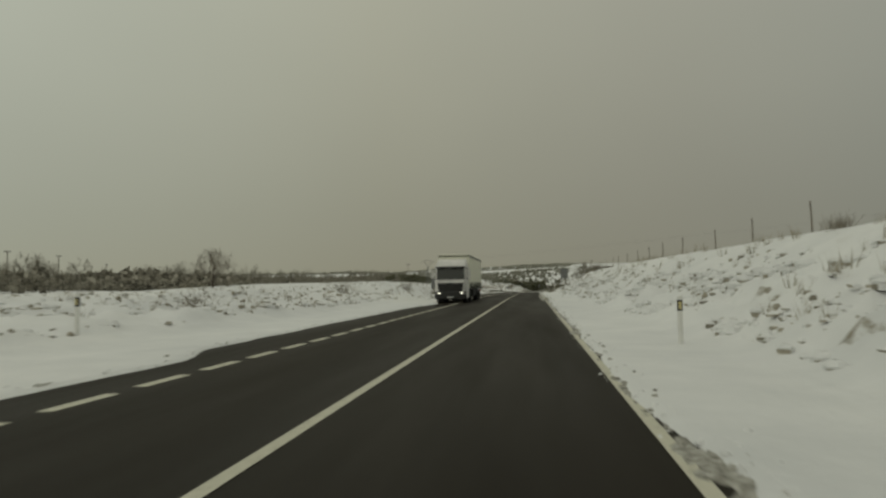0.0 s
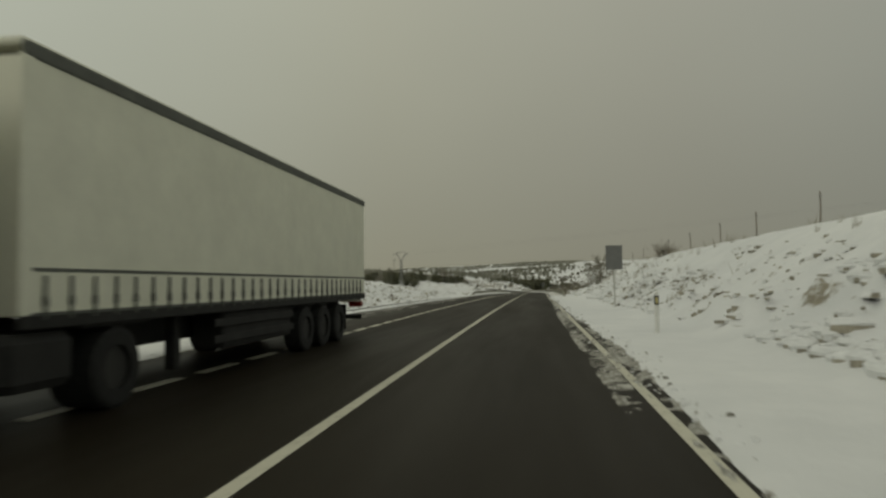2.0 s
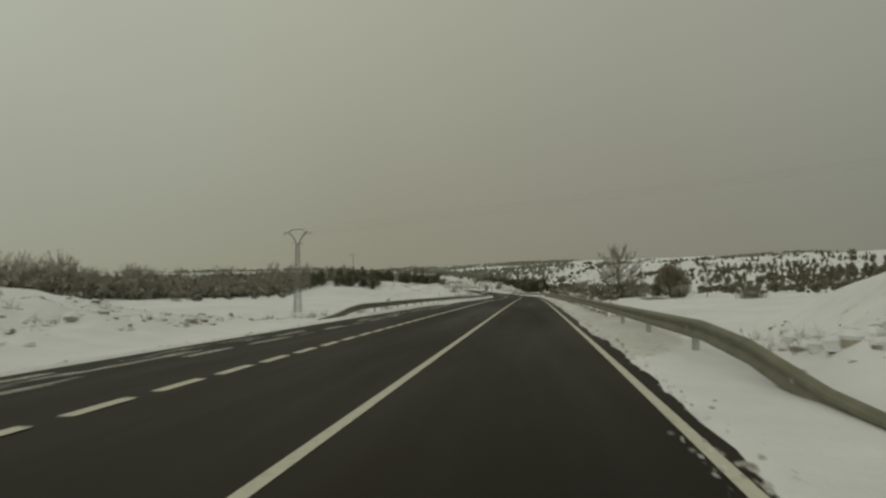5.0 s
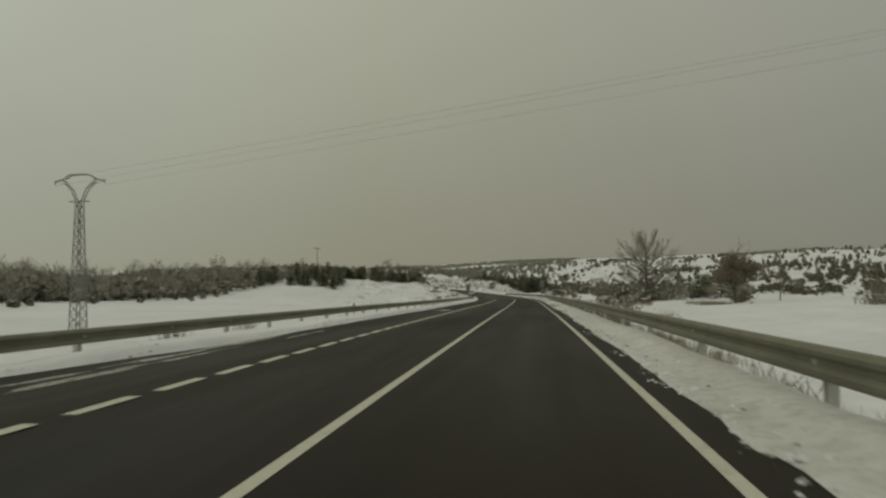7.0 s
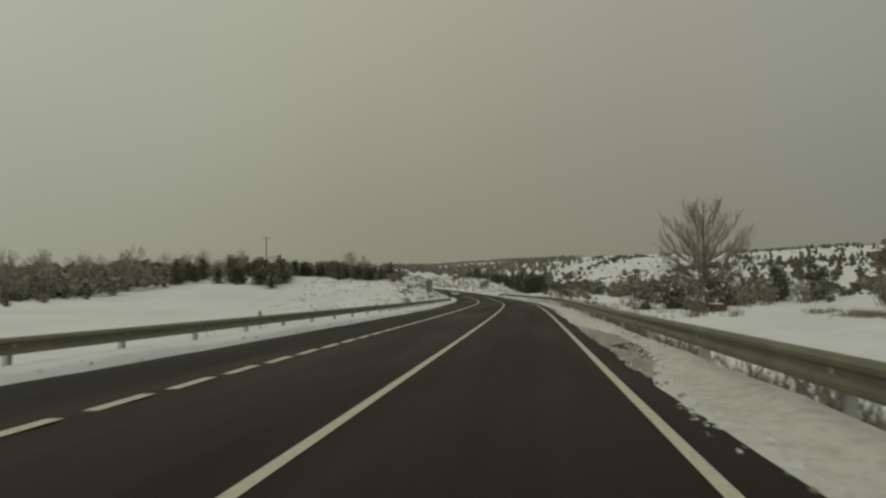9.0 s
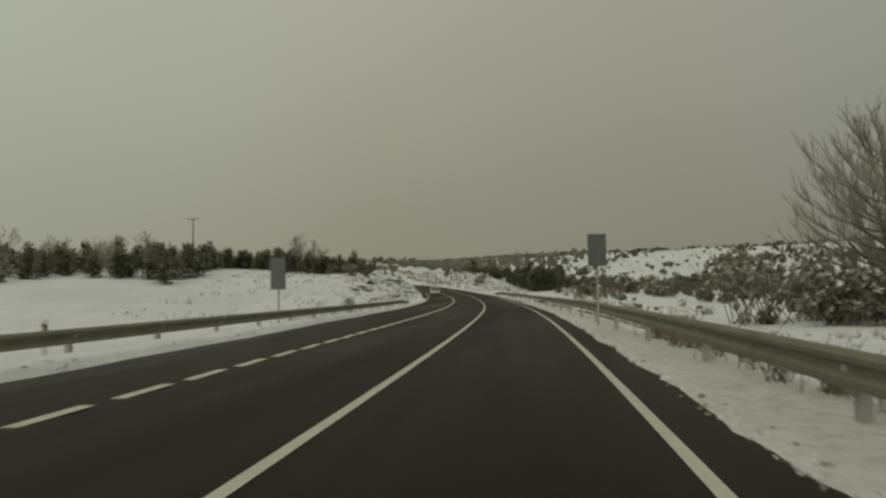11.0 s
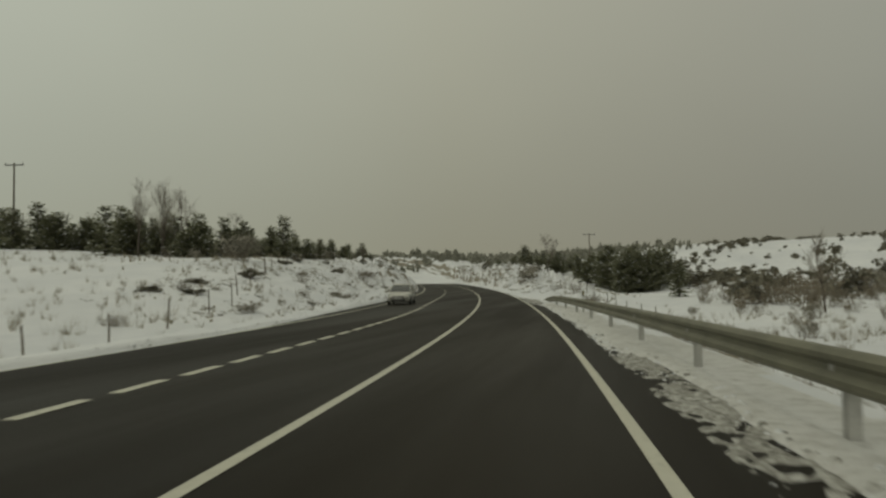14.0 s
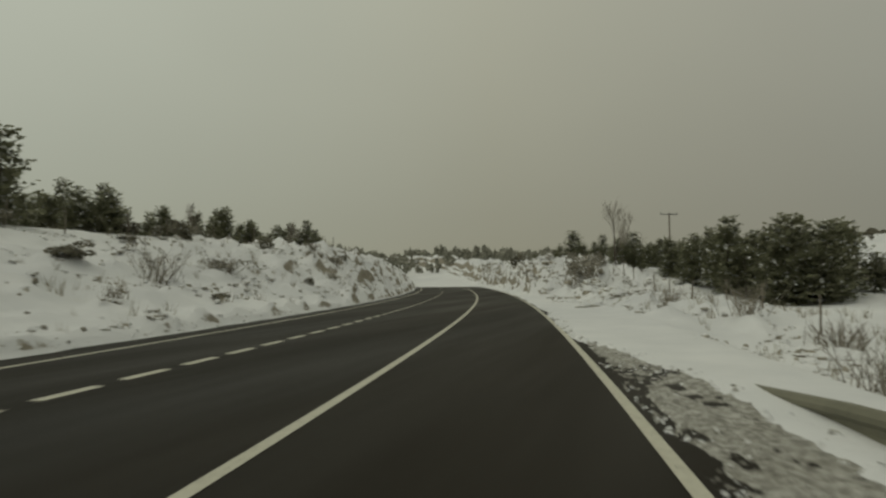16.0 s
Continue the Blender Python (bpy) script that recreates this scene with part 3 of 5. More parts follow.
rng = random.Random(7)
pole = thin_pole(1.2, 0.034, "thin weathered wooden fence post on the crest of a bank", "fence posts on the crest")
for k in range(18):
    m = stand(5.4 + 7.35 * k, 12.7 + rng.uniform(-0.2, 0.2), rng.uniform(0, 90)) @ pose(0, 0, 0, rng.uniform(-2, 2), rng.uniform(-3, 3), 0)
    (pole if k == 0 else copy_thing(pole, m)).matrix_basis = m
post = thin_pole(1.35, 0.04, "thin weathered wooden fence post in snow", "fence posts")
k = 0
for q in range(366, 500, 5):
    for d in (-(11.5 + 9 * float(ease(366, 436, q)) - 5.5 * float(ease(440, 470, q))), 12.0 if q > 396 else 0):
        if d:
            m = stand(q + rng.uniform(-0.7, 0.7), d + rng.uniform(-0.3, 0.3), rng.uniform(0, 90)) @ pose(0, 0, 0, rng.uniform(-4, 4), rng.uniform(-4, 4), 0)
            (post if k == 0 else copy_thing(post, m)).matrix_basis = m
            k += 1


# ---- power line: lattice pylon, wooden T-poles ----
def pylon(m, height):
    g = thing("power_pylon", m, "grey steel lattice power pylon with a forked head", "pylon")
    neck = height * 0.83
    def corner(z):
        w = 0.46 - 0.25 * min(1, z / neck)
        return [(q * w, e * w, z) for q, e in ((-1, -1), (1, -1), (1, 1), (-1, 1))]
    for i in range(4):
        part("leg", Build().tube([corner(-0.6)[i], corner(neck)[i]], [0.055, 0.04], 4), M_STEEL, g)
    n = 13
    for k in range(n):
        z0, z1 = neck * k / n, neck * (k + 1) / n
        for i in range(4):
            j = (i + 1) % 4
            for p0, p1 in ((corner(z0)[i], corner(z1)[j]), (corner(z0)[j], corner(z1)[i]), (corner(z1)[i], corner(z1)[j])):
                part("bracing", Build().tube([p0, p1], 0.02, 4), M_STEEL, g)
    tip, top = height * 0.968, height
    for q in (-1, 1):
        for e in (-0.16, 0.16):
            part("fork", Build().tube([(q * 0.2, e, neck), (q * 0.62, e, neck + 0.55 * (tip - neck)), (q * 1.38, e, tip)], [0.05, 0.05, 0.045], 4), M_STEEL, g)
            part("arm", Build().tube([(0, e, top), (q * 0.75, e, top - 0.03), (q * 1.38, e, tip), (q * 2.1, e * 0.3, tip - 0.1)], [0.05, 0.05, 0.045, 0.03], 4), M_STEEL, g)
        for k in range(4):
            t0, t1 = k / 4, (k + 1) / 4
            part("fork_bracing", Build().tube([(q * (0.2 + 1.18 * t0), -0.16, neck + (tip - neck) * t0), (q * (0.2 + 1.18 * t1), 0.16, neck + (tip - neck) * t1)], 0.02, 4), M_STEEL, g)
        part("arm_stay", Build().tube([(q * 1.1, 0, neck + 0.75 * (tip - neck)), (q * 2.1, 0, tip - 0.1)], 0.022, 4), M_STEEL, g)
        part("insulator", Build().tube([(q * 2.05, 0, tip - 0.1), (q * 2.05, 0, tip - 0.35)], [0.04, 0.05], 6), M_STEEL, g)
    part("crossbar", Build().tube([(-0.85, 0, neck), (0.85, 0, neck)], 0.05, 4), M_STEEL, g)
    return g


pylon(stand(228, -32.2, 0), 12.3)


def t_pole(m, height, arm, label):
    g = thing("utility_pole", m, label, "utility pole")
    part("shaft", Build().tube([(0, 0, -0.8), (0.03, 0, height * 0.5), (0, 0, height)], [0.16, 0.13, 0.10], 8), M_WOOD, g)
    part("crossarm", Build().box(-arm / 2, arm / 2, -0.07, 0.07, height - 0.28, height - 0.12, bevel=0.02), M_STEEL, g)
    for x in (-arm / 2 + 0.1, 0, arm / 2 - 0.1):
        part("insulator", Build().tube([(x, 0, height - 0.12), (x, 0, height + 0.16)], [0.05, 0.04], 6), M_STEEL, g)
    return g


# cables that cross the road above the traffic
t_pole(stand(180, 140, 75), 14.0, 4.4, "tall utility pole that carries cables over the hill")
ends = stand(228, -32.2, 0), stand(180, 140, 75)
for x0, x1, z0, z1 in ((-2.05, -2.0, 11.45, 14.1), (0.0, 0.0, 12.3, 14.2), (2.05, 2.0, 11.45, 14.1)):
    a0, a1 = ends[0] @ Vector((x0, 0, z0)), ends[1] @ Vector((x1, 0, z1))
    pts = [a0.lerp(a1, k / 28) - Vector((0, 0, 0.9 * 4 * (k / 28) * (1 - k / 28))) for k in range(29)]
    tagged(new("power_cable", Build().tube(pts, 0.006, 5).mesh("power_cable", M_STEEL)), "thin dark power cable strung across the road", "cable", "power cables")
t_pole(stand(441, -59, -5), 11.6, 2.6, "tall wooden utility pole with a crossarm by trees")
t_pole(stand(509, 31, 10), 8.9, 2.9, "wooden utility pole with a crossarm behind pines")
for q, d, h in ((150, -120, 10), (168, -120, 10), (235, -150, 11), (330, -150, 10), (60, -130, 10), (75, -130, 10)):
    t_pole(stand(q, d, rng.uniform(-20, 20)), h, 1.6, "distant utility pole standing above bare woodland")


# ---- plants ----
def rotated(v, axis, angle):
    return Matrix.Rotation(angle, 3, axis) @ v


def bare_tree(seed, height, spread=0.55, depth=4, kids=(7, 5, 4, 3), trunk_r=None, vase=0.6, twig=0.012, light=False):
    """Builds of trunk with limbs, and of twigs: tapered, forked, leaning outwards and up."""
    r = random.Random(seed)
    wood, twigs = Build(), Build()
    trunk_r = trunk_r or height * 0.018

    def grow(p, way, length, rad, level):
        n = 5 if level == 0 else 3
        pts, radii = [p.copy()], [rad]
        v = way.copy()
        for i in range(n):
            v = (v + Vector((r.uniform(-1, 1), r.uniform(-1, 1), r.uniform(-0.4, 1))) * (0.05 if level == 0 else 0.13) + Vector((0, 0, 0.10 * (level > 0)))).normalized()
            pts.append(pts[-1] + v * length / n)
            radii.append(max(twig * 0.5, rad * (1 - 0.78 * (i + 1) / n)))
        if light and level >= 2:
            side = v.cross(Vector((r.uniform(-1, 1), r.uniform(-1, 1), r.uniform(-1, 1)))).normalized() * twig
            twigs.add([pts[0] - side, pts[0] + side, pts[-1] + side * 0.4, pts[-1] - side * 0.4], [(0, 1, 2, 3)])
        else:
            (wood if level < 2 else twigs).tube(pts, radii, 7 if level == 0 and not light else 4 if level < 2 else 3, caps=level == 0)
        if level >= depth:
            return
        for k in range(kids[min(level, len(kids) - 1)] + r.randint(-1, 1)):
            at = r.uniform(0.16, 1.0) if level == 0 else r.uniform(0.3, 1.0)
            f = at * n
            i = min(int(f), n - 1)
            q = pts[i].lerp(pts[i + 1], f - i)
            ax = v.cross(Vector((r.uniform(-1, 1), r.uniform(-1, 1), r.uniform(-1, 1)))).normalized()
            tilt = r.uniform(0.35, 0.95) * (1.15 - 0.5 * at) * vase * 2 if level == 0 else r.uniform(0.3, 0.85)
            w = rotated(way if level == 0 else v, ax, tilt)
            ln = length * (spread * (1.15 - 0.55 * at) if level == 0 else r.uniform(0.42, 0.66))
            grow(q, w, ln, max(twig, radii[i] * (0.55 if level else 0.5)), level + 1)

    grow(Vector((0, 0, -0.25)), Vector((0, 0, 1)), height, trunk_r, 0)
    return wood, twigs


def leaf_cloud(seed, n, radius, size, centre=(0, 0, 0), flat=1.0, clumps=9, snow=0.0, cone=0.0):
    """Many small leaf cards in uneven clumps with gaps between."""
    r = random.Random(seed)
    b = Build()
    cs = []
    for _ in range(clumps):
        v = Vector((r.gauss(0, 1), r.gauss(0, 1), r.gauss(0, 1))).normalized() * radius * r.uniform(0.25, 0.8)
        cs.append((v, radius * r.uniform(0.28, 0.5)))
    for _ in range(n):
        c, cr = r.choice(cs)
        v = Vector((r.gauss(0, 1), r.gauss(0, 1), r.gauss(0, 1))).normalized() * cr * r.uniform(0.45, 1.0)
        p = Vector((c.x + v.x, c.y + v.y, (c.z + v.z) * flat))
        shrink = 1 - cone * (0.5 + 0.5 * max(-1, min(1, p.z / (radius * flat))))
        p = Vector(centre) + Vector((p.x * shrink, p.y * shrink, p.z))
        a = Vector((r.uniform(-1, 1), r.uniform(-1, 1), r.uniform(-1, 1))).normalized() * size * r.uniform(0.6, 1.3)
        e = a.cross(Vector((r.uniform(-1, 1), r.uniform(-1, 1), r.uniform(-1, 1)))).normalized() * size * r.uniform(0.35, 0.8)
        b.add([p - a, p - a * 0.1 + e, p + a, p - a * 0.1 - e], [(0, 1, 2, 3)], 1 if r.random() < snow and v.z > 0 else 0)
    return b


def conifer(seed, height, width=0.30, snow=0.25, low=0.10, dense=1.0):
    """Trunk, whorls of drooping limbs set with needle sprays; some of the sprays carry snow."""
    r = random.Random(seed)
    trunk, crown = Build(), Build()
    trunk.tube([(0, 0, -0.3), (0, 0, height * 0.5), (0.02, 0, height * 0.97)], [height * 0.020, height * 0.013, 0.012], 6)
    rows = int(34 * dense)
    for i_row in range(rows):
        f0 = 0.96 * (i_row + r.uniform(0, 1)) / rows
        for k in range(5):
            f = min(0.99, f0 + r.uniform(-0.04, 0.04))
            z = height * (low + (0.99 - low) * max(0, f))
            reach = height * width * (1 - max(0, f)) ** 0.62 * (0.62 + 0.38 * min(1, f * 5 + 0.2)) * r.uniform(0.75, 1.1) + 0.14
            a = r.uniform(0, 2 * math.pi)
            ln = reach * r.uniform(0.6, 1.15)
            out = Vector((math.cos(a), math.sin(a), 0))
            tip_rise = r.uniform(-0.10, 0.45) + 0.5 * f
            m = max(2, int(ln / 0.22))
            for i in range(m):
                t = (i + r.uniform(0.4, 1)) / m
                p = Vector((0, 0, z)) + out * ln * t + Vector((0, 0, ln * tip_rise * t * t - 0.10 * ln * t))
                for side in (-1, 1):
                    w = (out * r.uniform(0.2, 0.8) + side * Vector((-out.y, out.x, 0)) * r.uniform(0.3, 1) + Vector((0, 0, r.uniform(-0.15, 0.5)))).normalized()
                    sz = r.uniform(0.30, 0.58) * (0.6 + 0.05 * height)
                    e = w.cross(Vector((r.uniform(-0.5, 0.5), r.uniform(-0.5, 0.5), 1))).normalized() * sz * 0.42
                    crown.add([p, p + w * sz * 0.5 + e, p + w * sz, p + w * sz * 0.5 - e], [(0, 1, 2, 3)], 1 if r.random() < snow * (0.4 + 0.8 * t) and w.z > -0.05 else 0)
    return trunk, crown


def twig_bush(seed, height, spread, stems=34):
    r = random.Random(seed)
    b = Build()
    for _ in range(stems):
        a = r.uniform(0, 2 * math.pi)
        p = Vector((r.gauss(0, spread * 0.22), r.gauss(0, spread * 0.22), -0.08))
        v = Vector((math.cos(a) * r.uniform(0.1, 0.9), math.sin(a) * r.uniform(0.1, 0.9), 1)).normalized()
        ln = height * r.uniform(0.55, 1.05)
        q = p + v * ln * 0.5 + Vector((r.uniform(-1, 1), r.uniform(-1, 1), 0)) * 0.05 * height
        e = q + v * ln * 0.5 + Vector((r.uniform(-1, 1), r.uniform(-1, 1), 0.2)) * 0.14 * height
        b.tube([p, q, e], [0.016, 0.011, 0.005], 3, caps=False)
        for _ in range(5):
            f = r.uniform(0.3, 1)
            s0 = p.lerp(q, f * 2) if f < 0.5 else q.lerp(e, f * 2 - 1)
            w = (v + Vector((r.uniform(-1, 1), r.uniform(-1, 1), r.uniform(-0.3, 0.7)))).normalized()
            s1 = s0 + w * ln * r.uniform(0.15, 0.38)
            side = w.cross(Vector((r.uniform(-1, 1), r.uniform(-1, 1), r.uniform(-1, 1)))).normalized() * 0.007
            b.add([s0 - side, s0 + side, s1 + side * 0.4, s1 - side * 0.4], [(0, 1, 2, 3)])
    return b


def tri_arrays(b):
    tris, mats = [], []
    for f, m in zip(b.f, b.m):
        for i in range(1, len(f) - 1):
            tris.append((f[0], f[i], f[i + 1]))
            mats.append(m)
    return np.array(b.v, float), np.array(tris), np.array(mats)


def scatter(name, variants, places, mats, label, category, seed=1):
    """One object of kind stuff: copies of the variants at (x, y, z, turn, size)."""
    r = random.Random(seed)
    V, F, M, o = [], [], [], 0
    for x, y, z, turn, size in places:
        v, f, m = variants[r.randrange(len(variants))]
        c, s = math.cos(turn), math.sin(turn)
        w = np.stack([(v[:, 0] * c - v[:, 1] * s) * size + x, (v[:, 0] * s + v[:, 1] * c) * size + y, v[:, 2] * size + z], -1)
        V.append(w)
        F.append(f + o)
        M.append(m)
        o += len(v)
    me = sheet(name, np.concatenate(V), np.concatenate(F), mats, False, np.concatenate(M))
    return tagged(new(name, me), label, category, kind="stuff")


def place_all(sd, size, seed, sink=0.1, skew=1.0):
    """Ground places for lists of s and d with sizes drawn between two bounds."""
    r = np.random.RandomState(seed)
    sd = np.asarray(sd, float)
    p = spot(sd[:, 0], sd[:, 1])
    return [(x, y, z - sink, a, q) for (x, y, z), a, q in zip(p, r.uniform(0, 6.28, len(sd)), size[0] + (size[1] - size[0]) * r.uniform(0, 1, len(sd)) ** skew)]


def joined(*builds):
    """Several builds as one, each with its own material index."""
    out = Build()
    for k, q in enumerate(builds):
        out.add(q.v, q.f, 0)
        out.m[-len(q.f):] = [k if not any(q.m) else k + m for m in q.m]
    return out


def tree_thing(name, m, label, category, trunk, crown, mats, group="", crown_name="crown"):
    g = thing(name, m, label, category, group)
    part("trunk", trunk, mats[0], g, smooth=True)
    part(crown_name, crown, mats[1], g)
    return g


# the big bare tree beyond the rail, with its thicket
def fan_tree(seed, height, radius, limbs=62, trunk_r=0.36):
    """A tree grown in the open: straight trunk, limbs that sweep out and then up to a round crown."""
    r = random.Random(seed)
    wood, twigs = Build(), Build()
    trunk = [Vector((0.12 * math.sin(3 * f), 0.10 * math.sin(4 * f + 1), height * f - 0.5 * (f == 0))) for f in (0, 0.1, 0.25, 0.4, 0.6, 0.8, 0.96)]
    wood.tube(trunk, [trunk_r * q for q in (1.15, 1.0, 0.85, 0.66, 0.40, 0.2, 0.05)], 8)

    def bent(p, c, e, n):
        return [(1 - t) ** 2 * p + 2 * t * (1 - t) * c + t * t * e for t in (k / n for k in range(n + 1))]

    def spray(p, way, ln, rad, level):
        e = p + way * ln + Vector((0, 0, 0.22 * ln))
        pts = bent(p, p + way * ln * 0.55, e, 3)
        twigs.tube(pts, [rad, rad * 0.8, rad * 0.6, rad * 0.35], 3, caps=False)
        if level:
            for _ in range(6):
                k = r.uniform(0.25, 1.0) * 3
                i = min(int(k), 2)
                w = (way * 0.7 + Vector((r.uniform(-1, 1), r.uniform(-1, 1), r.uniform(-0.1, 1.2))) * 0.6).normalized()
                spray(pts[i].lerp(pts[i + 1], k - i), w, ln * r.uniform(0.35, 0.6), rad * 0.6, level - 1)

    for k in range(limbs):
        f = (k + r.uniform(0, 0.8)) / limbs
        start = 0.13 + 0.66 * f ** 1.2
        i = max(n for n in range(6) if trunk[n].z <= start * height)
        p = trunk[i].lerp(trunk[i + 1], (start * height - trunk[i].z) / (trunk[i + 1].z - trunk[i].z))
        tip_z = min(0.985, 0.30 + 0.74 * f * r.uniform(0.85, 1.12))
        reach = radius * math.sqrt(max(0.03, 1 - ((tip_z - 0.50) / 0.52) ** 2)) * r.uniform(0.62, 1.0)
        az = 2.39996 * k + r.uniform(-0.4, 0.4)
        out = Vector((math.cos(az), math.sin(az), 0))
        tip = out * reach + Vector((0, 0, tip_z * height))
        c = p + out * reach * 0.62 + Vector((0, 0, (tip.z - p.z) * 0.30))
        pts = bent(p, c, tip, 6)
        rad = trunk_r * (0.27 - 0.14 * f)
        wood.tube(pts, [rad * (1 - 0.14 * n) for n in range(7)], 5, caps=False)
        ln = (tip - p).length
        for _ in range(15):
            q = r.uniform(0.22, 1.0) * 6
            n = min(int(q), 5)
            w = ((pts[n + 1] - pts[n]).normalized() + Vector((r.uniform(-1, 1), r.uniform(-1, 1), r.uniform(-0.2, 1.0))) * 0.65).normalized()
            spray(pts[n].lerp(pts[n + 1], q - n), w, ln * r.uniform(0.16, 0.30), 0.028, 1)
    return wood, twigs


wood, twigs = fan_tree(3, 14.2, 7.4)
tree_thing("bare_tree", stand(329.5, 28.5), "large leafless tree with limbs spreading into a round crown", "tree", wood, twigs, (M_HAZEBARK, M_HAZETWIG))
wood, twigs = bare_tree(5, 2.7, 0.95, 4, (13, 7, 5, 3), 0.14, 1.1, 0.012)
tree_thing("bare_tree", stand(80, -35.6), "round leafless tree behind a snowy rise", "tree", wood, twigs, (M_BARK, M_TWIG))
wood, twigs = bare_tree(8, 7.4, 0.50, 2, (9, 5, 3), 0.17, 0.7, 0.02)
crown = leaf_cloud(4, 9500, 3.8, 0.15, (0, 0, 5.0), 0.80, 26)
g = tree_thing("brown_tree", stand(285, 32.2), "tree with a dense crown of dry brown leaves", "tree", joined(wood, twigs), crown, (M_BARK, M_OAKLEAF))
for q, d, h, sd in ((473, 14.0, 5.2, 21), (476, 15.6, 4.6, 22), (300, 44, 6.0, 23), (352, 40, 6.5, 24), (405, 25, 4.5, 25), (310, 22, 3.4, 26), (455, -22, 2.6, 27), (466, -17, 2.2, 28), (421, -29.5, 5.6, 29), (425, -33, 6.4, 30), (419, -33, 6.0, 36), (429, -35, 5.8, 37), (436, -29, 4.4, 38)):
    wood, twigs = bare_tree(sd, h, 0.45, 3, (11, 6, 4), None, 0.45, 0.012)
    tree_thing("bare_tree", stand(q, d), "slender leafless tree in snow", "tree", wood, twigs, (M_BARK, M_TWIG), "slender bare trees")

# pines beside the bend
pines, pine_builds = [], []
for sd, h, w in ((31, 6.0, 0.36), (32, 5.0, 0.46), (33, 6.6, 0.33), (34, 4.2, 0.52)):
    t, c = conifer(sd, h, w, 0.07, 0.04, 0.85)
    pine_builds.append(tri_arrays(joined(t, c)))
    pines.append(tree_thing("pine_tree", pose(0, 0, 0), "dark green pine lightly dusted with snow", "tree", t, c, (M_BARK, [M_NEEDLE, M_CAKE]), "pines beside the bend"))
rng = random.Random(12)
pine_spots = []
for k in range(172):
    q = 450 + 88 * rng.uniform(0, 1) ** 0.9
    near, far = 20.5 - 6.0 * float(ease(455, 482, q)), 24 + 0.475 * (q - 447.5)
    pine_spots.append((q, near + (far - near) * rng.uniform(0, 1) ** 1.5))
pine_spots += [(338, 42), (342, 45), (335, 46), (346, 43), (350, 48), (340, 50), (432, 22.6), (461, 32.5), (462, 31)]
for k in range(96):
    q = rng.uniform(424, 482)
    pine_spots.append((q, -rng.uniform(23, 40) + 0.14 * (q - 428)))
back_spots = [(rng.uniform(385, 440), -rng.uniform(46, 72)) for _ in range(46)]
for k in range(16):
    pine_spots.append((rng.uniform(418, 438), -rng.uniform(27, 38)))
back_spots += [(rng.uniform(434, 482), -rng.uniform(42, 62)) for _ in range(44)]
for k, (q, d) in enumerate(pine_spots):
    src = pines[k % 4]
    m = stand(q, d, rng.uniform(0, 360), 0.15)
    z = rng.uniform(0.66, 1.05) * ((0.82 if q < 440 else 0.62) if -41 < d < 0 and q > 415 else (1.0 - 0.42 * float(ease(462, 480, q))) if q > 450 else 0.64 if q > 420 and d > 0 else 1.0)
    if k < 4:
        src.scale = (1, 1, 1)
        src.matrix_basis = m
    else:
        ob = copy_thing(src, m @ Matrix.Diagonal((z, z, z, 1)))

scatter("pine_wood", pine_builds, place_all(back_spots, (0.66, 1.05), 33, 0.15), [M_BARK, M_NEEDLE, M_CAKE], "dark pine wood behind the nearer pines", "woodland")

# shrubs that stand alone
bushes = []
for sd, h, w in ((41, 1.2, 1.5), (42, 0.8, 1.2), (43, 1.7, 1.6)):
    g = thing("bush", pose(0, 0, 0), "leafless brown bush poking out of the snow", "bush", "bare bushes")
    part("branchwork", twig_bush(sd, h, w, 46), M_TWIG, g)
    bushes.append(g)
bush_spots = [(104, -12.0, 1.0), (118, -11.6, 0.7), (96, -15, 0.6), (381, -15.0, 0.6), (394, -17.8, 1.0), (60, -14, 0.8), (31, -13, 0.8), (137, 9.3, 0.8), (228, -19, 1.0), (222, -21, 1.1),
              (416, -12.0, 0.6), (409, -14.5, 0.7), (402, -12.6, 0.55), (424, -11.0, 0.6), (431, -13, 1.0), (418, 10.2, 1.0), (423, 11.3, 1.2), (428, 10.4, 0.8), (436, 9.5, 0.9), (445, 9.2, 0.8), (303, 20, 1.2), (298, 22, 1.0), (313, 24, 1.8), (330, 24, 1.9), (322, 28, 1.9),
              (340, 16, 1.1), (372, 15, 1.0), (363, 18, 1.2), (349, 22, 1.3), (264.5, 42.5, 2.0), (265.5, 43.5, 2.1), (266.5, 42, 2.2), (264, 44, 1.7), (246, 15, 0.9), (199, -13, 0.8), (208, -14, 0.7), (24.5, 12.4, 0.5), (26.0, 12.9, 0.6), (107.3, 11.9, 0.75), (107.0, 12.2, 0.8)]
for k, (q, d, z) in enumerate(bush_spots):
    m = stand(q, d, rng.uniform(0, 360), 0.05)
    if k < 3:
        bushes[k].matrix_basis = m
    else:
        copy_thing(bushes[k % 3], m @ Matrix.Diagonal((z * 1.1, z * 1.1, z, 1)))

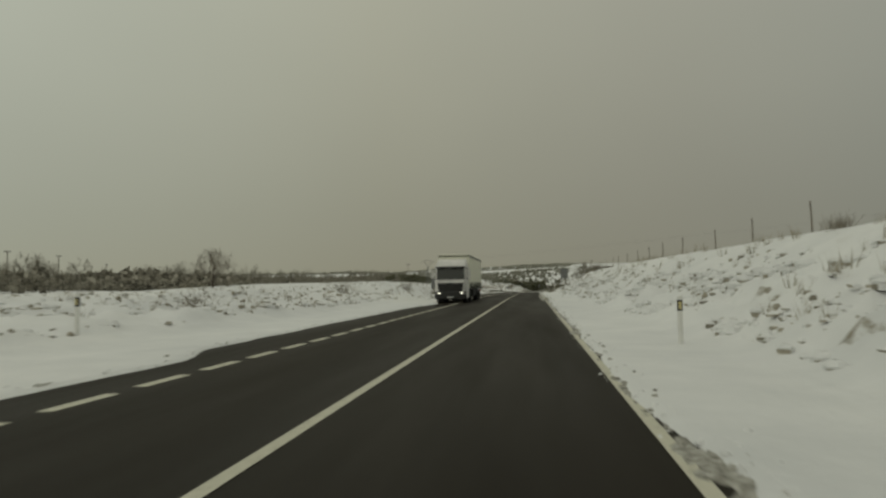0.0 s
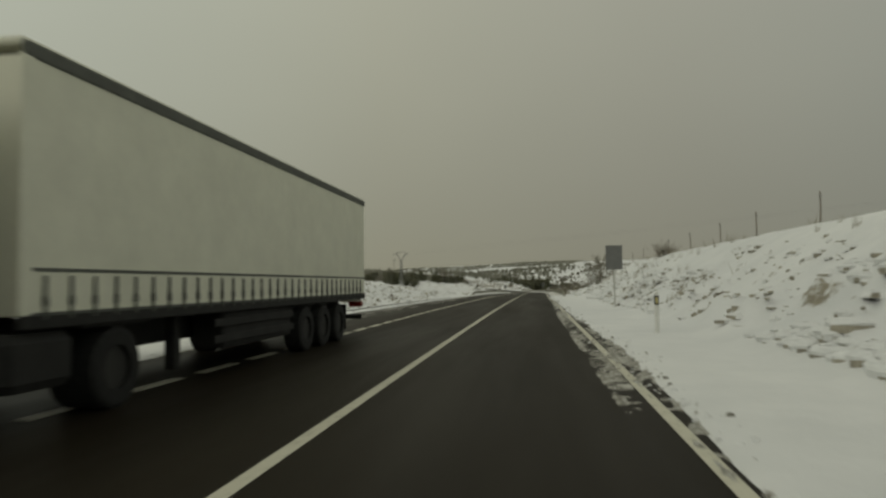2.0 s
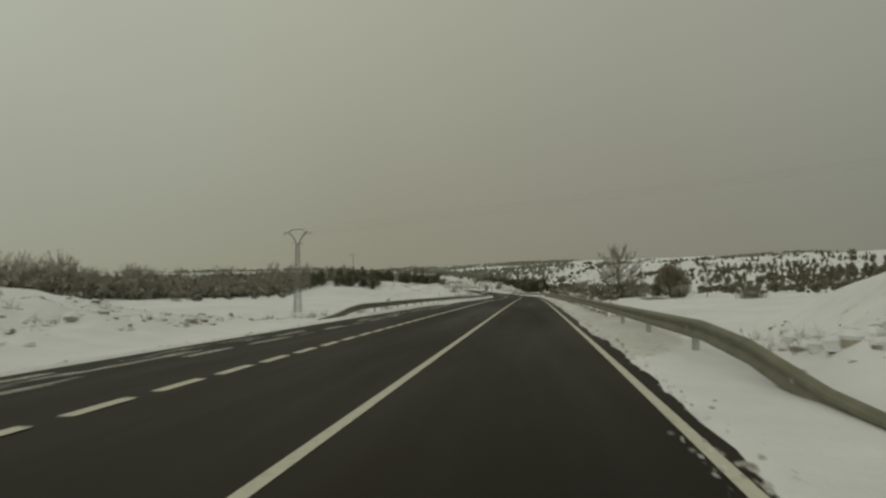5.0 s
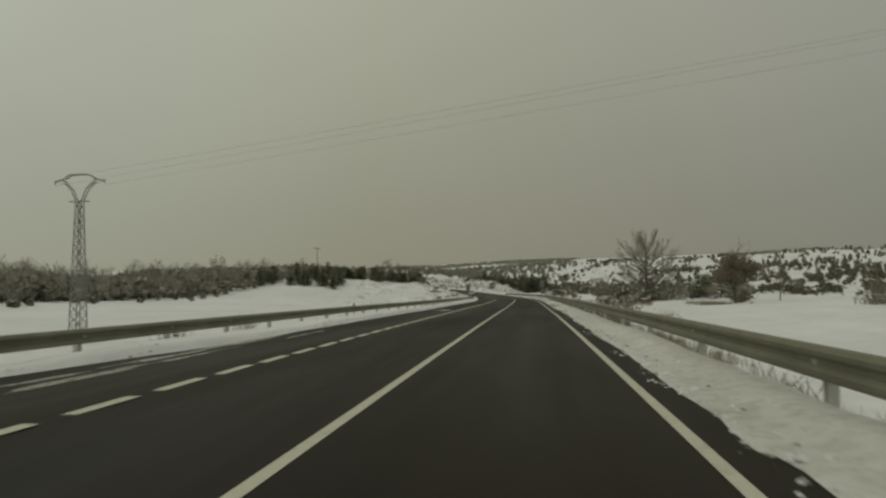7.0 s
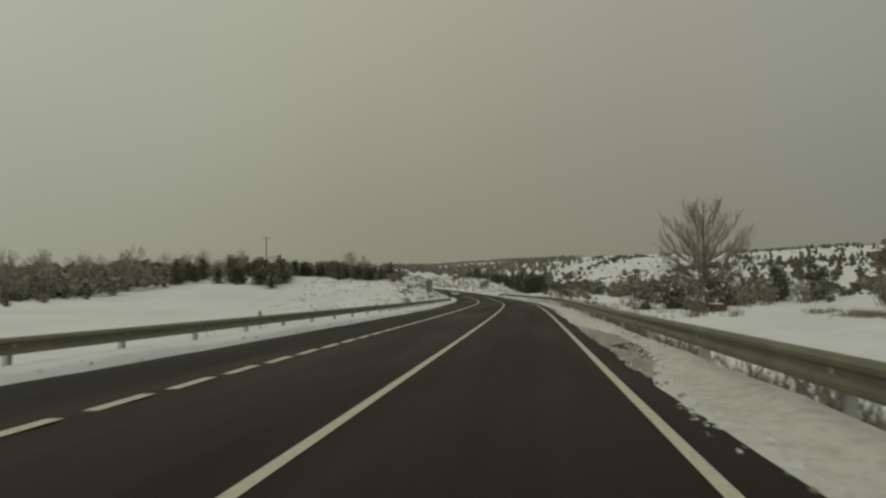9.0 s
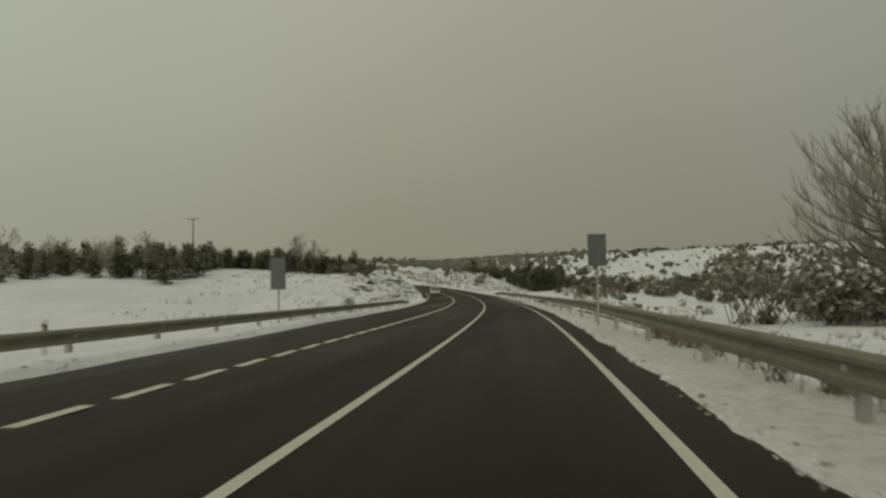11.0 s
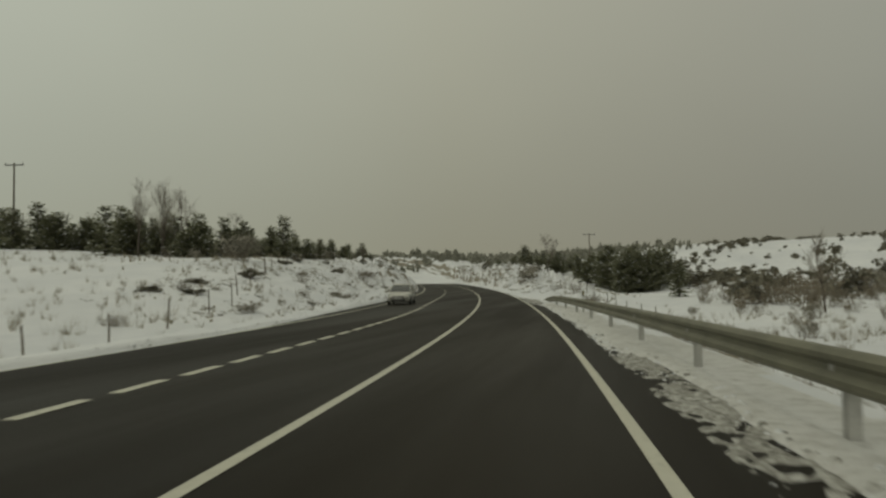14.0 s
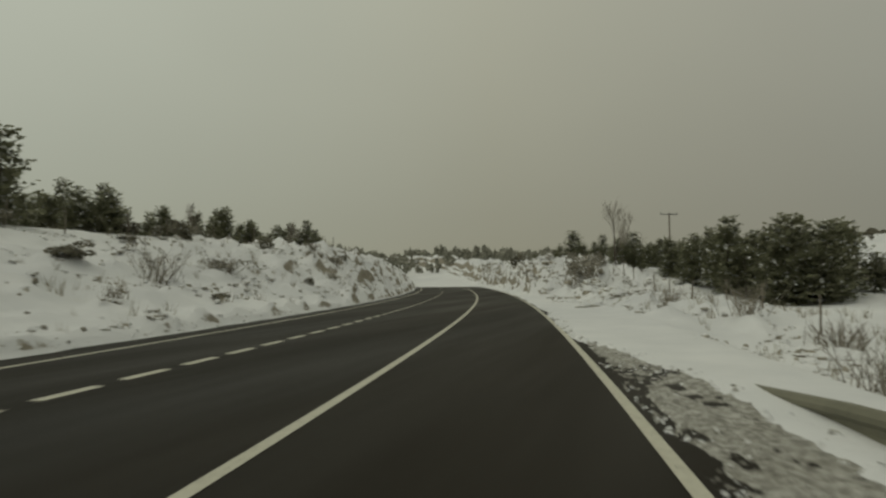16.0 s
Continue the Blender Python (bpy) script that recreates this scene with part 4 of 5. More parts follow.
scrubs = []
for sd in (51, 52, 53):
    g = thing("evergreen_shrub", pose(0, 0, 0), "dark evergreen shrub with snow on its twigs", "bush", "evergreen shrubs")
    part("branchwork", twig_bush(sd, 1.3, 1.4, 20), M_TWIG, g)
    part("foliage", leaf_cloud(sd, 700, 1.25, 0.165, (0, 0, 1.0), 0.75, 11, 0.22), [M_SCRUB, M_CAKE], g)
    scrubs.append(g)
for sd in (54, 55):
    g = thing("brown_shrub", pose(0, 0, 0), "leafless grey-brown shrub with dense twigs", "bush", "brown shrubs")
    part("branchwork", twig_bush(sd, 1.9, 1.6, 38), M_TWIG, g)
    part("foliage", leaf_cloud(sd, 420, 1.2, 0.10, (0, 0, 1.1), 0.75, 10), M_HAZETWIG, g)
    scrubs.append(g)
r2 = random.Random(77)
scrub_spots = [(r2.uniform(318, 420), r2.uniform(30, 62), r2.uniform(0.7, 1.7)) for _ in range(40)] + [(r2.uniform(395, 470), r2.uniform(22, 60), r2.uniform(0.8, 1.7)) for _ in range(24)]
scrub_spots += [(290 + 3 * k, 34 + 1.2 * k, 1.0 + 0.1 * (k % 3)) for k in range(6)]
scrub_spots[3:5] = [(369.6, -17.3, 0.85), (231.0, 8.8, 1.45)]
scrub_spots += [(322 + r2.gauss(0, 5), 27 + r2.gauss(0, 2.5), r2.uniform(1.0, 1.8)) for _ in range(12)]
scrub_spots += [(r2.uniform(180, 350), -r2.uniform(62, 74), r2.uniform(0.6, 1.2)) for _ in range(26)] + [(r2.uniform(412, 452), -r2.uniform(19, 34), r2.uniform(0.5, 1.1)) for _ in range(26)] + [(r2.uniform(330, 415), r2.uniform(10, 26), r2.uniform(0.25, 0.7)) for _ in range(26)][:12]
scrub_spots += [(329.5 + r2.gauss(0, 3.5), 28.5 + r2.gauss(0, 2.6), r2.uniform(1.5, 2.4)) for _ in range(12)]
scrub_spots += [(r2.uniform(455, 515), r2.uniform(7.8, 13), r2.uniform(0.5, 1.1)) for _ in range(9)] + [(r2.uniform(440, 470), -r2.uniform(11, 16), r2.uniform(0.3, 0.6)) for _ in range(8)]
scrub_spots += [(103.8, -11.8, 0.55), (104.6, -12.2, 0.45), (107.2, 12.0, 0.42)]
for k, (q, d, z) in enumerate(scrub_spots):
    m = stand(q, d, r2.uniform(0, 360), 0.12)
    if k < 5:
        scrubs[k].matrix_basis = m @ Matrix.Diagonal((z, z, z, 1))
    else:
        copy_thing(scrubs[k % 5], m @ Matrix.Diagonal((z, z, z, 1)))

# low snow-laden heath shrubs on the left bank
for k in range(18):
    m = stand(r2.uniform(388, 440), -r2.uniform(10, 20), r2.uniform(0, 360), 0.15)
    z = r2.uniform(0.3, 0.62)
    copy_thing(scrubs[k % 5], m @ Matrix.Diagonal((z * 1.3, z * 1.3, z * 0.62, 1)))

# woods and hillside scrub, too many to count
wood_kinds = []
for sd, h in ((61, 4.6), (62, 5.4), (63, 4.0), (64, 5.0), (65, 3.6)):
    a, c = bare_tree(sd, h, 0.62, 3, (10, 6, 4), h * 0.013, 0.85, 0.024, True)
    haze = leaf_cloud(sd, 150, h * 0.36, 0.20, (0, 0, h * 0.60), 1.0, 14)
    wood_kinds.append(tri_arrays(joined(a, c, haze)))
r3 = np.random.RandomState(5)
band = [(q, -u) for q, u in zip(r3.uniform(-40, 170, 260), r3.uniform(100, 150, 260))]
band += [(q, -u) for q, u in zip(r3.uniform(170, 390, 380), r3.uniform(72, 110, 380))]
band += [(q, -u) for q, u in zip(r3.uniform(390, 470, 70), r3.uniform(58, 110, 70))]
stand_low = [q for q in band if q[0] < 170]
stand_high = [q for q in band if q[0] >= 170]
scatter("bare_wood", wood_kinds, place_all(stand_low, (0.9, 1.25), 6) + place_all([q for q in stand_high if q[0] < 290], (0.75, 1.1), 15) + place_all([q for q in stand_high if q[0] >= 290], (0.65, 1.15), 16), [M_HAZETWIG, M_HAZETWIG, M_HAZETWIG], "band of grey leafless woodland behind the fields", "woodland")
under_kind = [tri_arrays(leaf_cloud(sd, 90, 1.7, 0.46, (0, 0, 1.2), 0.8, 7, 0.0)) for sd in (84, 85, 86)]
under = [(q, -u) for q, u in zip(r3.uniform(-40, 440, 760), r3.uniform(70, 120, 760))]
young = [(q, -u) for q, u in zip(r3.uniform(-30, 170, 420), r3.uniform(98, 140, 420))] + [(q, -u) for q, u in zip(r3.uniform(150, 420, 900), r3.uniform(76, 112, 900))]
scatter("wood_undergrowth", under_kind, place_all(under, (0.7, 1.5), 9) + place_all(young, (1.1, 2.05), 29) + place_all([(q, -u) for q, u in zip(r3.uniform(165, 330, 420), r3.uniform(95, 116, 420))], (1.7, 2.6), 31), [M_HAZETWIG], "brown undergrowth and young trees in the woodland", "scrub")
far_pine = [tri_arrays(leaf_cloud(sd, 95, 2.4, 0.60, (0, 0, 2.4), 1.0, 9, 0.0, 0.55)) for sd in (71, 72, 73, 74)]
valley = [(q, d) for q, d in zip(r3.uniform(530, 680, 560), r3.uniform(14, 150, 560))] + [(q, d) for q, d in zip(r3.uniform(600, 760, 220), r3.uniform(-60, 60, 220))]
valley += [(q, -u) for q, u in zip(r3.uniform(500, 640, 420), r3.uniform(20, 130, 420))]


def open_hill(q, d):
    """The smooth snowy hillside that bears only hedges and single bushes."""
    q, d = np.asarray(q, float), np.asarray(d, float)
    wave = 16 * fbm(q / 30, d / 30, 87, 2)
    return (d > 52 + 0.72 * (q - 530) + wave) & (d < 112 + 1.3 * (q - 520) + wave) & (q > 440)


valley = [(q, d) for q, d in valley if not open_hill(q, d)]
scatter("valley_wood", far_pine, place_all(valley, (0.45, 0.95), 7), [M_HAZEPINE], "dark pine wood across the valley", "woodland")
N = 10500
ws, wd = r3.uniform(600, 1150, N), r3.uniform(-150, 520, N)
keep = fbm(ws / 45, wd / 140, 93, 2) + 0.08 * r3.uniform(-1, 1, N) > 0.08 + 1.0 * open_hill(ws, wd)
ridge_pine = [tri_arrays(leaf_cloud(sd, 32, 2.4, 0.95, (0, 0, 2.2), 0.9, 8, 0.0, 0.5)) for sd in (75, 76, 77, 78)]
scatter("ridge_wood", ridge_pine, place_all(np.stack([ws, wd], -1)[keep], (0.35, 0.75), 17), [M_HAZEPINE], "strips of dark woodland on the snowy ridge", "woodland")
scrub_kind = [tri_arrays(leaf_cloud(sd, 105, 1.6, 0.38, (0, 0, 1.0), 0.7, 6, 0.0)) for sd in (81, 82, 83)]
N = 1100
hs, hd = r3.uniform(170, 800, N), 58 + 380 * r3.uniform(0, 1, N) ** 1.5
keep = fbm(hs / 60, hd / 45, 91, 2) + 0.25 * r3.uniform(-1, 1, N) > 0.09 + 0.10 * ease(330, 420, hs)
keep &= ~open_hill(hs, hd) | (r3.uniform(0, 1, N) < 0.4)
hill_spots = [(q, d) for q, d in zip(np.linspace(540, 552, 60) + r3.uniform(-2, 2, 60), np.linspace(56, 104, 60))] + [(q, d) for q, d in zip(r3.uniform(594, 606, 40), np.linspace(176, 225, 40))]
hill_spots += [(q, d) for q, d in zip(r3.normal(508, 3.5, 9), r3.normal(80, 2.5, 9))] + [(q, d) for q, d in zip(r3.uniform(425, 480, 50), r3.uniform(38, 64, 50))]
hill_spots += list(np.stack([hs, hd], -1)[keep]) + [(q, d) for q, d in zip(r3.uniform(235, 360, 170), r3.uniform(55, 140, 170))]
hill_spots += [(q, d) for q, d in zip(r3.uniform(205, 360, 320), 56 + 110 * r3.uniform(0, 1, 320) ** 1.3)]
hill_spots += [(q, d) for q, d in zip(r3.uniform(430, 640, 260), 60 + 200 * r3.uniform(0, 1, 260))]
for q0, d0, q1, d1, n in ((400, 34, 470, 96, 90), (430, 50, 525, 120, 90), (350, 58, 425, 132, 80), (455, 40, 520, 62, 60), (300, 60, 372, 118, 60), (560, 72, 640, 165, 90), (600, 125, 690, 260, 90), (525, 112, 600, 195, 80), (640, 150, 760, 240, 80)):
    f = r3.uniform(0, 1, n)
    hill_spots += [(q, d) for q, d in zip(q0 + (q1 - q0) * f + r3.normal(0, 2.2, n), d0 + (d1 - d0) * f + r3.normal(0, 2.2, n))]
scatter("hillside_scrub", scrub_kind, place_all(hill_spots, (0.15, 1.15), 8, 0.05, 1.5), [M_SCRUB], "scattered dark bushes on a snowy hillside", "scrub")
N = 1500
ws, wd = r3.uniform(300, 620, N), 84 + 240 * r3.uniform(0, 1, N)
keep = ~open_hill(ws, wd) & (fbm(ws / 40, wd / 26, 83, 2) + 0.12 * r3.uniform(-1, 1, N) > -0.02)
crest = np.stack([r3.uniform(215, 345, 170), 82 + 90 * r3.uniform(0, 1, 170)], -1)
scatter("hill_wood", far_pine, place_all(np.concatenate([np.stack([ws, wd], -1)[keep], crest]), (0.35, 0.9), 19), [M_SCRUB], "open pine wood on a snowy hill", "woodland")
thicket_kind = [tri_arrays(joined(twig_bush(sd, 2.0, 1.5, 16), leaf_cloud(sd, 230, 1.2, 0.085, (0, 0, 1.1), 0.8, 9))) for sd in (90, 91, 92)]
line = r3.uniform(0, 1, 130)
thicket = np.stack([395 + 75 * line + r3.normal(0, 5, 130), 15 + 44 * line + r3.normal(0, 3.5, 130)], -1)[:84]
thicket = np.concatenate([thicket, np.stack([r3.uniform(335, 440, 48), r3.uniform(24, 50, 48)], -1)[:20]])
thicket = thicket[thicket[:, 1] > 19]
scatter("brown_thicket", thicket_kind, place_all(thicket, (0.5, 1.35), 23), [M_TWIG, M_OAKLEAF], "brown leafless thicket and hedges in the snowy valley", "scrub")
brush_kind = [tri_arrays(twig_bush(sd, 0.75, 0.8, 8)) for sd in (87, 88, 89)]
brush = [(q, d) for q, d in zip(r3.uniform(205, 302, 400), 5.75 + 1.7 * r3.uniform(0, 1, 400))] + [(q, d) for q, d in zip(r3.uniform(300, 400, 200), 7.8 + 5 * r3.uniform(0, 1, 200))] + [(q, d) for q, d in zip(r3.uniform(165, 222, 70), 6.5 + 2.5 * r3.uniform(0, 1, 70))]
scatter("verge_brush", brush_kind, place_all(brush, (0.5, 1.1), 18, 0.02), [M_TWIG], "low brown brushwood behind the guard rail", "scrub")

# dead grass, frozen clods and lumps of ploughed snow
def tuft(seed, n=9, h=0.42):
    r = random.Random(seed)
    b = Build()
    for _ in range(n):
        a, l = r.uniform(0, 6.28), h * r.uniform(0.5, 1.1)
        x, y = r.gauss(0, 0.07), r.gauss(0, 0.07)
        w = 0.012
        tx, ty = x + math.cos(a) * l * 0.35, y + math.sin(a) * l * 0.35
        b.add([(x - w, y, -0.05), (x + w, y, -0.05), (tx, ty, l)], [(0, 1, 2)])
    return tri_arrays(b)


def crumb(seed, dirty=0.0):
    """A small flat-topped crumb of snow; dirty ones take the second material."""
    r = random.Random(seed)
    b = Build()
    n = r.choice((4, 5))
    a0 = r.uniform(0, 6)
    ring = lambda z, q: [(math.cos(a0 + 6.283 * k / n) * q * r.uniform(0.6, 1.35), math.sin(a0 + 6.283 * k / n) * q * r.uniform(0.6, 1.35), z + r.uniform(-0.12, 0.12)) for k in range(n)]
    low, top = ring(-0.3, 1.1), ring(0.55, 0.55)
    b.loft([low, top], 0, False)
    b.add(top, [tuple(range(n))])
    b.m = [1 if r.random() < dirty else 0] * len(b.m)
    return tri_arrays(b)


def lump(seed, capped=False, bare=False):
    """A broken lump; capped ones carry snow on top of bare earth sides."""
    r = random.Random(seed)
    b = Build()
    ring = lambda z, q: [(math.cos(a) * q * r.uniform(0.65, 1.25), math.sin(a) * q * r.uniform(0.65, 1.25), z + r.uniform(-0.1, 0.1)) for a in (0.2, 1.4, 2.7, 4.0, 5.2)]
    rings = [ring(-0.4, 0.95), ring(0.35, 1.0), ring(0.85, 0.5)]
    b.loft(rings[:2], 0, False)
    if capped:
        b.m = [1 if r.random() < 0.6 else 0 for _ in b.m]
    b.loft(rings[1:], 0, False)
    b.add(rings[2], [(0, 1, 2, 3, 4)])
    if bare:
        b.m = [1] * len(b.m)
        b.v = [(x * 0.8, y * 0.8, z * 1.3) for x, y, z in b.v]
    long, low = r.uniform(0.8, 2.2), r.uniform(0.55, 1.0)
    b.v = [(x * long, y, z * low) for x, y, z in b.v]
    return tri_arrays(b)


def rubble(seed):
    """A rounded block of frozen soil under a cushion of snow, bare only low on some of its sides."""
    r = random.Random(seed)
    b = Build()
    n = 7
    wob = [r.uniform(0.75, 1.2) for _ in range(n)]
    ring = lambda z, q: [(math.cos(6.2832 * k / n) * q * w * r.uniform(0.93, 1.07), math.sin(6.2832 * k / n) * q * w * r.uniform(0.93, 1.07), z + r.uniform(-0.05, 0.05)) for k, w in enumerate(wob)]
    rings = [ring(-0.5, 0.95), ring(0.1, 1.0), ring(0.34, 1.08), ring(0.62, 0.82), ring(0.78, 0.4)]
    b.loft(rings[:2], 0, False)
    b.m = [1 if r.random() < 0.5 else 0 for _ in b.m]
    b.loft(rings[1:], 0, False)
    b.add(rings[-1], [tuple(range(n))])
    long = r.uniform(0.9, 1.7)
    b.v = [(x * long, y, z * r.uniform(0.95, 1.05)) for x, y, z in b.v]
    return tri_arrays(b)


grass = [(q, d) for q, d in zip(r3.uniform(140, 300, 900), r3.uniform(6.3, 9.0, 900))]
grass += [(q, -u) for q, u in zip(r3.uniform(160, 356, 900), r3.uniform(9.2, 11.5, 900))]
grass += [(q, d) for q, d in zip(r3.uniform(0, 150, 500), r3.uniform(7.5, 14, 500))]
grass += [(q, -u) for q, u in zip(r3.uniform(0, 150, 700), r3.uniform(10, 24, 700))]
grass += [(q, -u) for q, u in zip(r3.uniform(350, 470, 900), r3.uniform(9, 24, 900))]
grass += [(q, d) for q, d in zip(r3.uniform(405, 480, 500), r3.uniform(7.5, 18, 500))]
grass += [(q, d) for q, d in zip(r3.uniform(195, 300, 2200), 6.0 + 4 * r3.uniform(0, 1, 2200) ** 1.6)] + [(q, d) for q, d in zip(r3.uniform(300, 408, 3000), 7.6 + 5 * r3.uniform(0, 1, 3000) ** 1.6)]
grass += [(q, d) for q, d in zip(r3.uniform(300, 408, 3600), 7.6 + 16 * r3.uniform(0, 1, 3600) ** 1.8)] + [(q, d) for q, d in zip(r3.uniform(165, 300, 900), 6.6 + 2.5 * r3.uniform(0, 1, 900) ** 1.4)] + [(q, -u) for q, u in zip(r3.uniform(352, 425, 1500), r3.uniform(12, 42, 1500))]
grass += [(q, d) for q, d in zip(r3.normal(289, 4.5, 700), r3.normal(29.3, 1.0, 700))]
ga = np.array(grass)
ga = ga[fbm(ga[:, 0] / 4, ga[:, 1] / 3, 95, 3) > -0.02]
scatter("dead_grass", [tuft(k) for k in range(5)], place_all(ga, (0.7, 1.5), 10, 0.02), [M_GRASS], "dead yellow grass sticking out of the snow", "grass")
cl = [(q, d) for q, d in zip(r3.uniform(-2, 165, 6000), 6.7 + 4.4 * r3.uniform(0, 1, 6000) ** 1.2)]
cl += [(q, -u) for q, u in zip(r3.uniform(0, 165, 9000), r3.uniform(9.2, 24, 9000))]
cl += [(q, -u) for q, u in zip(r3.uniform(385, 485, 13000), 8.8 + 12 * r3.uniform(0, 1, 13000) ** 1.1)]
cl += [(q, d) for q, d in zip(r3.uniform(416, 520, 12000), 7.0 + 6.5 * r3.uniform(0, 1, 12000))]
ca = np.array(cl)
ca = ca[fbm(ca[:, 0] / 3.0, ca[:, 1] / 1.1, 97, 4) + 0.10 * r3.uniform(-1, 1, len(ca)) > 0.12 - 0.02 * (ca[:, 1] < 0) * (ca[:, 0] < 200) - 0.05 * (ca[:, 1] < 0) * (ca[:, 0] > 380)]
cb = np.stack([r3.uniform(0, 165, 9000), -(9.4 + 8.5 * r3.uniform(0, 1, 9000) ** 1.3)], -1)
cb = cb[fbm(cb[:, 0] / 3.5, cb[:, 1] / 0.9, 99, 3) + 0.10 * r3.uniform(-1, 1, len(cb)) > 0.10]
cc = np.stack([r3.uniform(-4, 165, 26000), 6.6 + 3.5 * r3.uniform(0, 1, 26000) ** 1.2], -1)
cc = cc[fbm((cc[:, 0] + 1.6 * cc[:, 1]) / 4.5, cc[:, 1] / 1.3, 103, 3) + 0.05 * r3.uniform(-1, 1, len(cc)) > 0.17 - 0.07 * ease(60, 90, cc[:, 0])]
scatter("bank_rubble", [rubble(k + 300) for k in range(16)], place_all(cc, (0.04, 0.22), 25, 0.03, 1.7), [M_CAKE, M_CLOD], "snow-cushioned rubble of frozen earth on the cutting", "earth")
ce = np.stack([r3.uniform(440, 555, 7000), 5.8 + 5.0 * r3.uniform(0, 1, 7000)], -1)
ce = ce[fbm(ce[:, 0] / 4.0, ce[:, 1] / 1.0, 105, 3) + 0.08 * r3.uniform(-1, 1, len(ce)) > 0.14]
scatter("frozen_clods", [lump(k, True) for k in range(9)] + [lump(k + 60, False, True) for k in range(2)], place_all(ca, (0.03, 0.15), 11, 0.015, 1.8) + place_all(cb, (0.06, 0.19), 21, 0.02, 1.4) + place_all(ce, (0.12, 0.42), 26, 0.06, 1.6), [M_CAKE, M_CLOD], "snow-capped frozen earth clods on the banks", "earth")
ed = r3.uniform(-5, 440, 12000)
off = np.abs(r3.normal(0, 0.24, 12000)) - 0.06
pl = [(q, float(right_edge(q)) + o) if k % 3 else (q, -float(left_edge(q)) - o) for k, (q, o) in enumerate(zip(ed, off))]
scatter("snow_lumps", [crumb(k + 20, 0.35) for k in range(18)], place_all(pl, (0.010, 0.06), 12, 0.0, 1.5), [M_CAKE, M_SLUSH], "small lumps of ploughed snow along the verge", "snow")

# slush and trampled snow beside the edge line: a thin broken sheet that lies on the asphalt
def slush_sheet(s0, s1, d0, d1, seed, cut, long=0.3, fade=2.0, thick=0.05, step=0.09):
    q, d = np.arange(s0, s1, step), np.arange(d0, d1, 0.028)
    Q, D = np.meshgrid(q, d, indexing="ij")
    mid = np.minimum(ease(0, 0.2, (D - d0) / (d1 - d0)), 1 - ease(0.8, 1, (D - d0) / (d1 - d0))) * np.minimum(ease(s0, s0 + fade, Q), 1 - ease(s1 - fade, s1, Q))
    n = fbm(Q / long, D / 0.13, seed, 3) + 0.9 * fbm(Q / 2.6, D / 0.5, seed + 7, 2)
    H = np.clip(thick * (n - cut - 1.2 * (1 - mid)), -0.012, 0.03)
    F = grid_faces(len(q), len(d))
    keep = (H.ravel()[F] > -0.006).any(axis=1)
    P = on_road(Q, D, 0.0).reshape(-1, 3)
    P[:, 2] += H.ravel()
    used, back = np.unique(F[keep], return_inverse=True)
    return P[used], back.reshape(-1, 4)


sheets = [slush_sheet(237, 258, 3.98, 5.05, 31, -0.42, step=0.06), slush_sheet(400, 424, 3.64, 5.1, 32, -0.2, step=0.06), slush_sheet(353, 369, 3.95, 5.0, 33, -0.05, 0.25, step=0.06),
          slush_sheet(0, 70, 3.40, 4.0, 34, 0.02), slush_sheet(60, 135, 3.58, 3.9, 35, 0.16, 0.16),
          slush_sheet(58, 86, 2.98, 3.5, 36, 0.02, 0.11, step=0.05), slush_sheet(80, 102, 3.08, 3.6, 38, -0.12, 0.37, step=0.05), slush_sheet(92, 125, 3.2, 3.6, 37, 0.14, 0.2), slush_sheet(60, 205, -5.72, -5.42, 41, 0.02, 2.2), slush_sheet(70, 205, -6.3, -5.95, 42, 0.02, 2.2), slush_sheet(60, 150, -6.9, -6.4, 43, 0.1, 2.0)]
V, F, o = [], [], 0
for v, f in sheets:
    V.append(v)
    F.append(f + o)
    o += len(v)
tagged(new("slush_sheet", sheet("slush_sheet", np.concatenate(V), np.concatenate(F), [M_SLUSH])), "broken sheet of grey slush along the lane edge", "snow", kind="stuff")


def slush_at(s0, s1, d0, d1, n, seed, cut, long=1.6):
    r = np.random.RandomState(seed)
    q, d = r.uniform(s0, s1, n), r.uniform(d0, d1, n)
    ok = fbm(q / long, d / 0.5, seed, 3) + 0.2 * r.uniform(-1, 1, n) > cut
    p = on_road(q[ok], d[ok], -0.004)
    return [(x, y, z, a, w) for (x, y, z), a, w in zip(p, r.uniform(0, 6.28, ok.sum()), 0.008 + 0.04 * r.uniform(0, 1, ok.sum()) ** 2)]


slush = slush_at(400, 430, 3.64, 5.1, 7000, 31, 0.0) + slush_at(239, 258, 4.0, 5.1, 5000, 38, 0.0) + slush_at(257, 398, 4.15, 4.7, 14000, 32, 0.12) + slush_at(0, 135, 3.35, 4.0, 5000, 33, 0.1) + slush_at(146, 240, 3.85, 4.4, 2500, 35, 0.15)
scatter("road_slush", [crumb(k + 40, 0.55) for k in range(24)], slush, [M_CAKE, M_SLUSH], "crumbs of trampled snow and dirty slush on asphalt", "snow")

# ---- vehicles ----
def paint(name, col, rough=0.3, dirt=0.35):
    """Lacquer with road dirt and salt, heavier in patches."""
    m, nodes, links, b = material(name, rough)
    film = ramp_of(m, noise_of(m, 1.4, 7, 0.7, False), [(0.35, tuple(c * (1 - dirt) for c in col)), (0.7, col)])
    links.new(film, b.inputs["Base Color"])
    links.new(ramp_of(m, noise_of(m, 2.2, 5, 0.6, False), [(0.3, (rough,) * 3), (0.7, (min(1, rough + 0.3),) * 3)]), b.inputs["Roughness"])
    return m


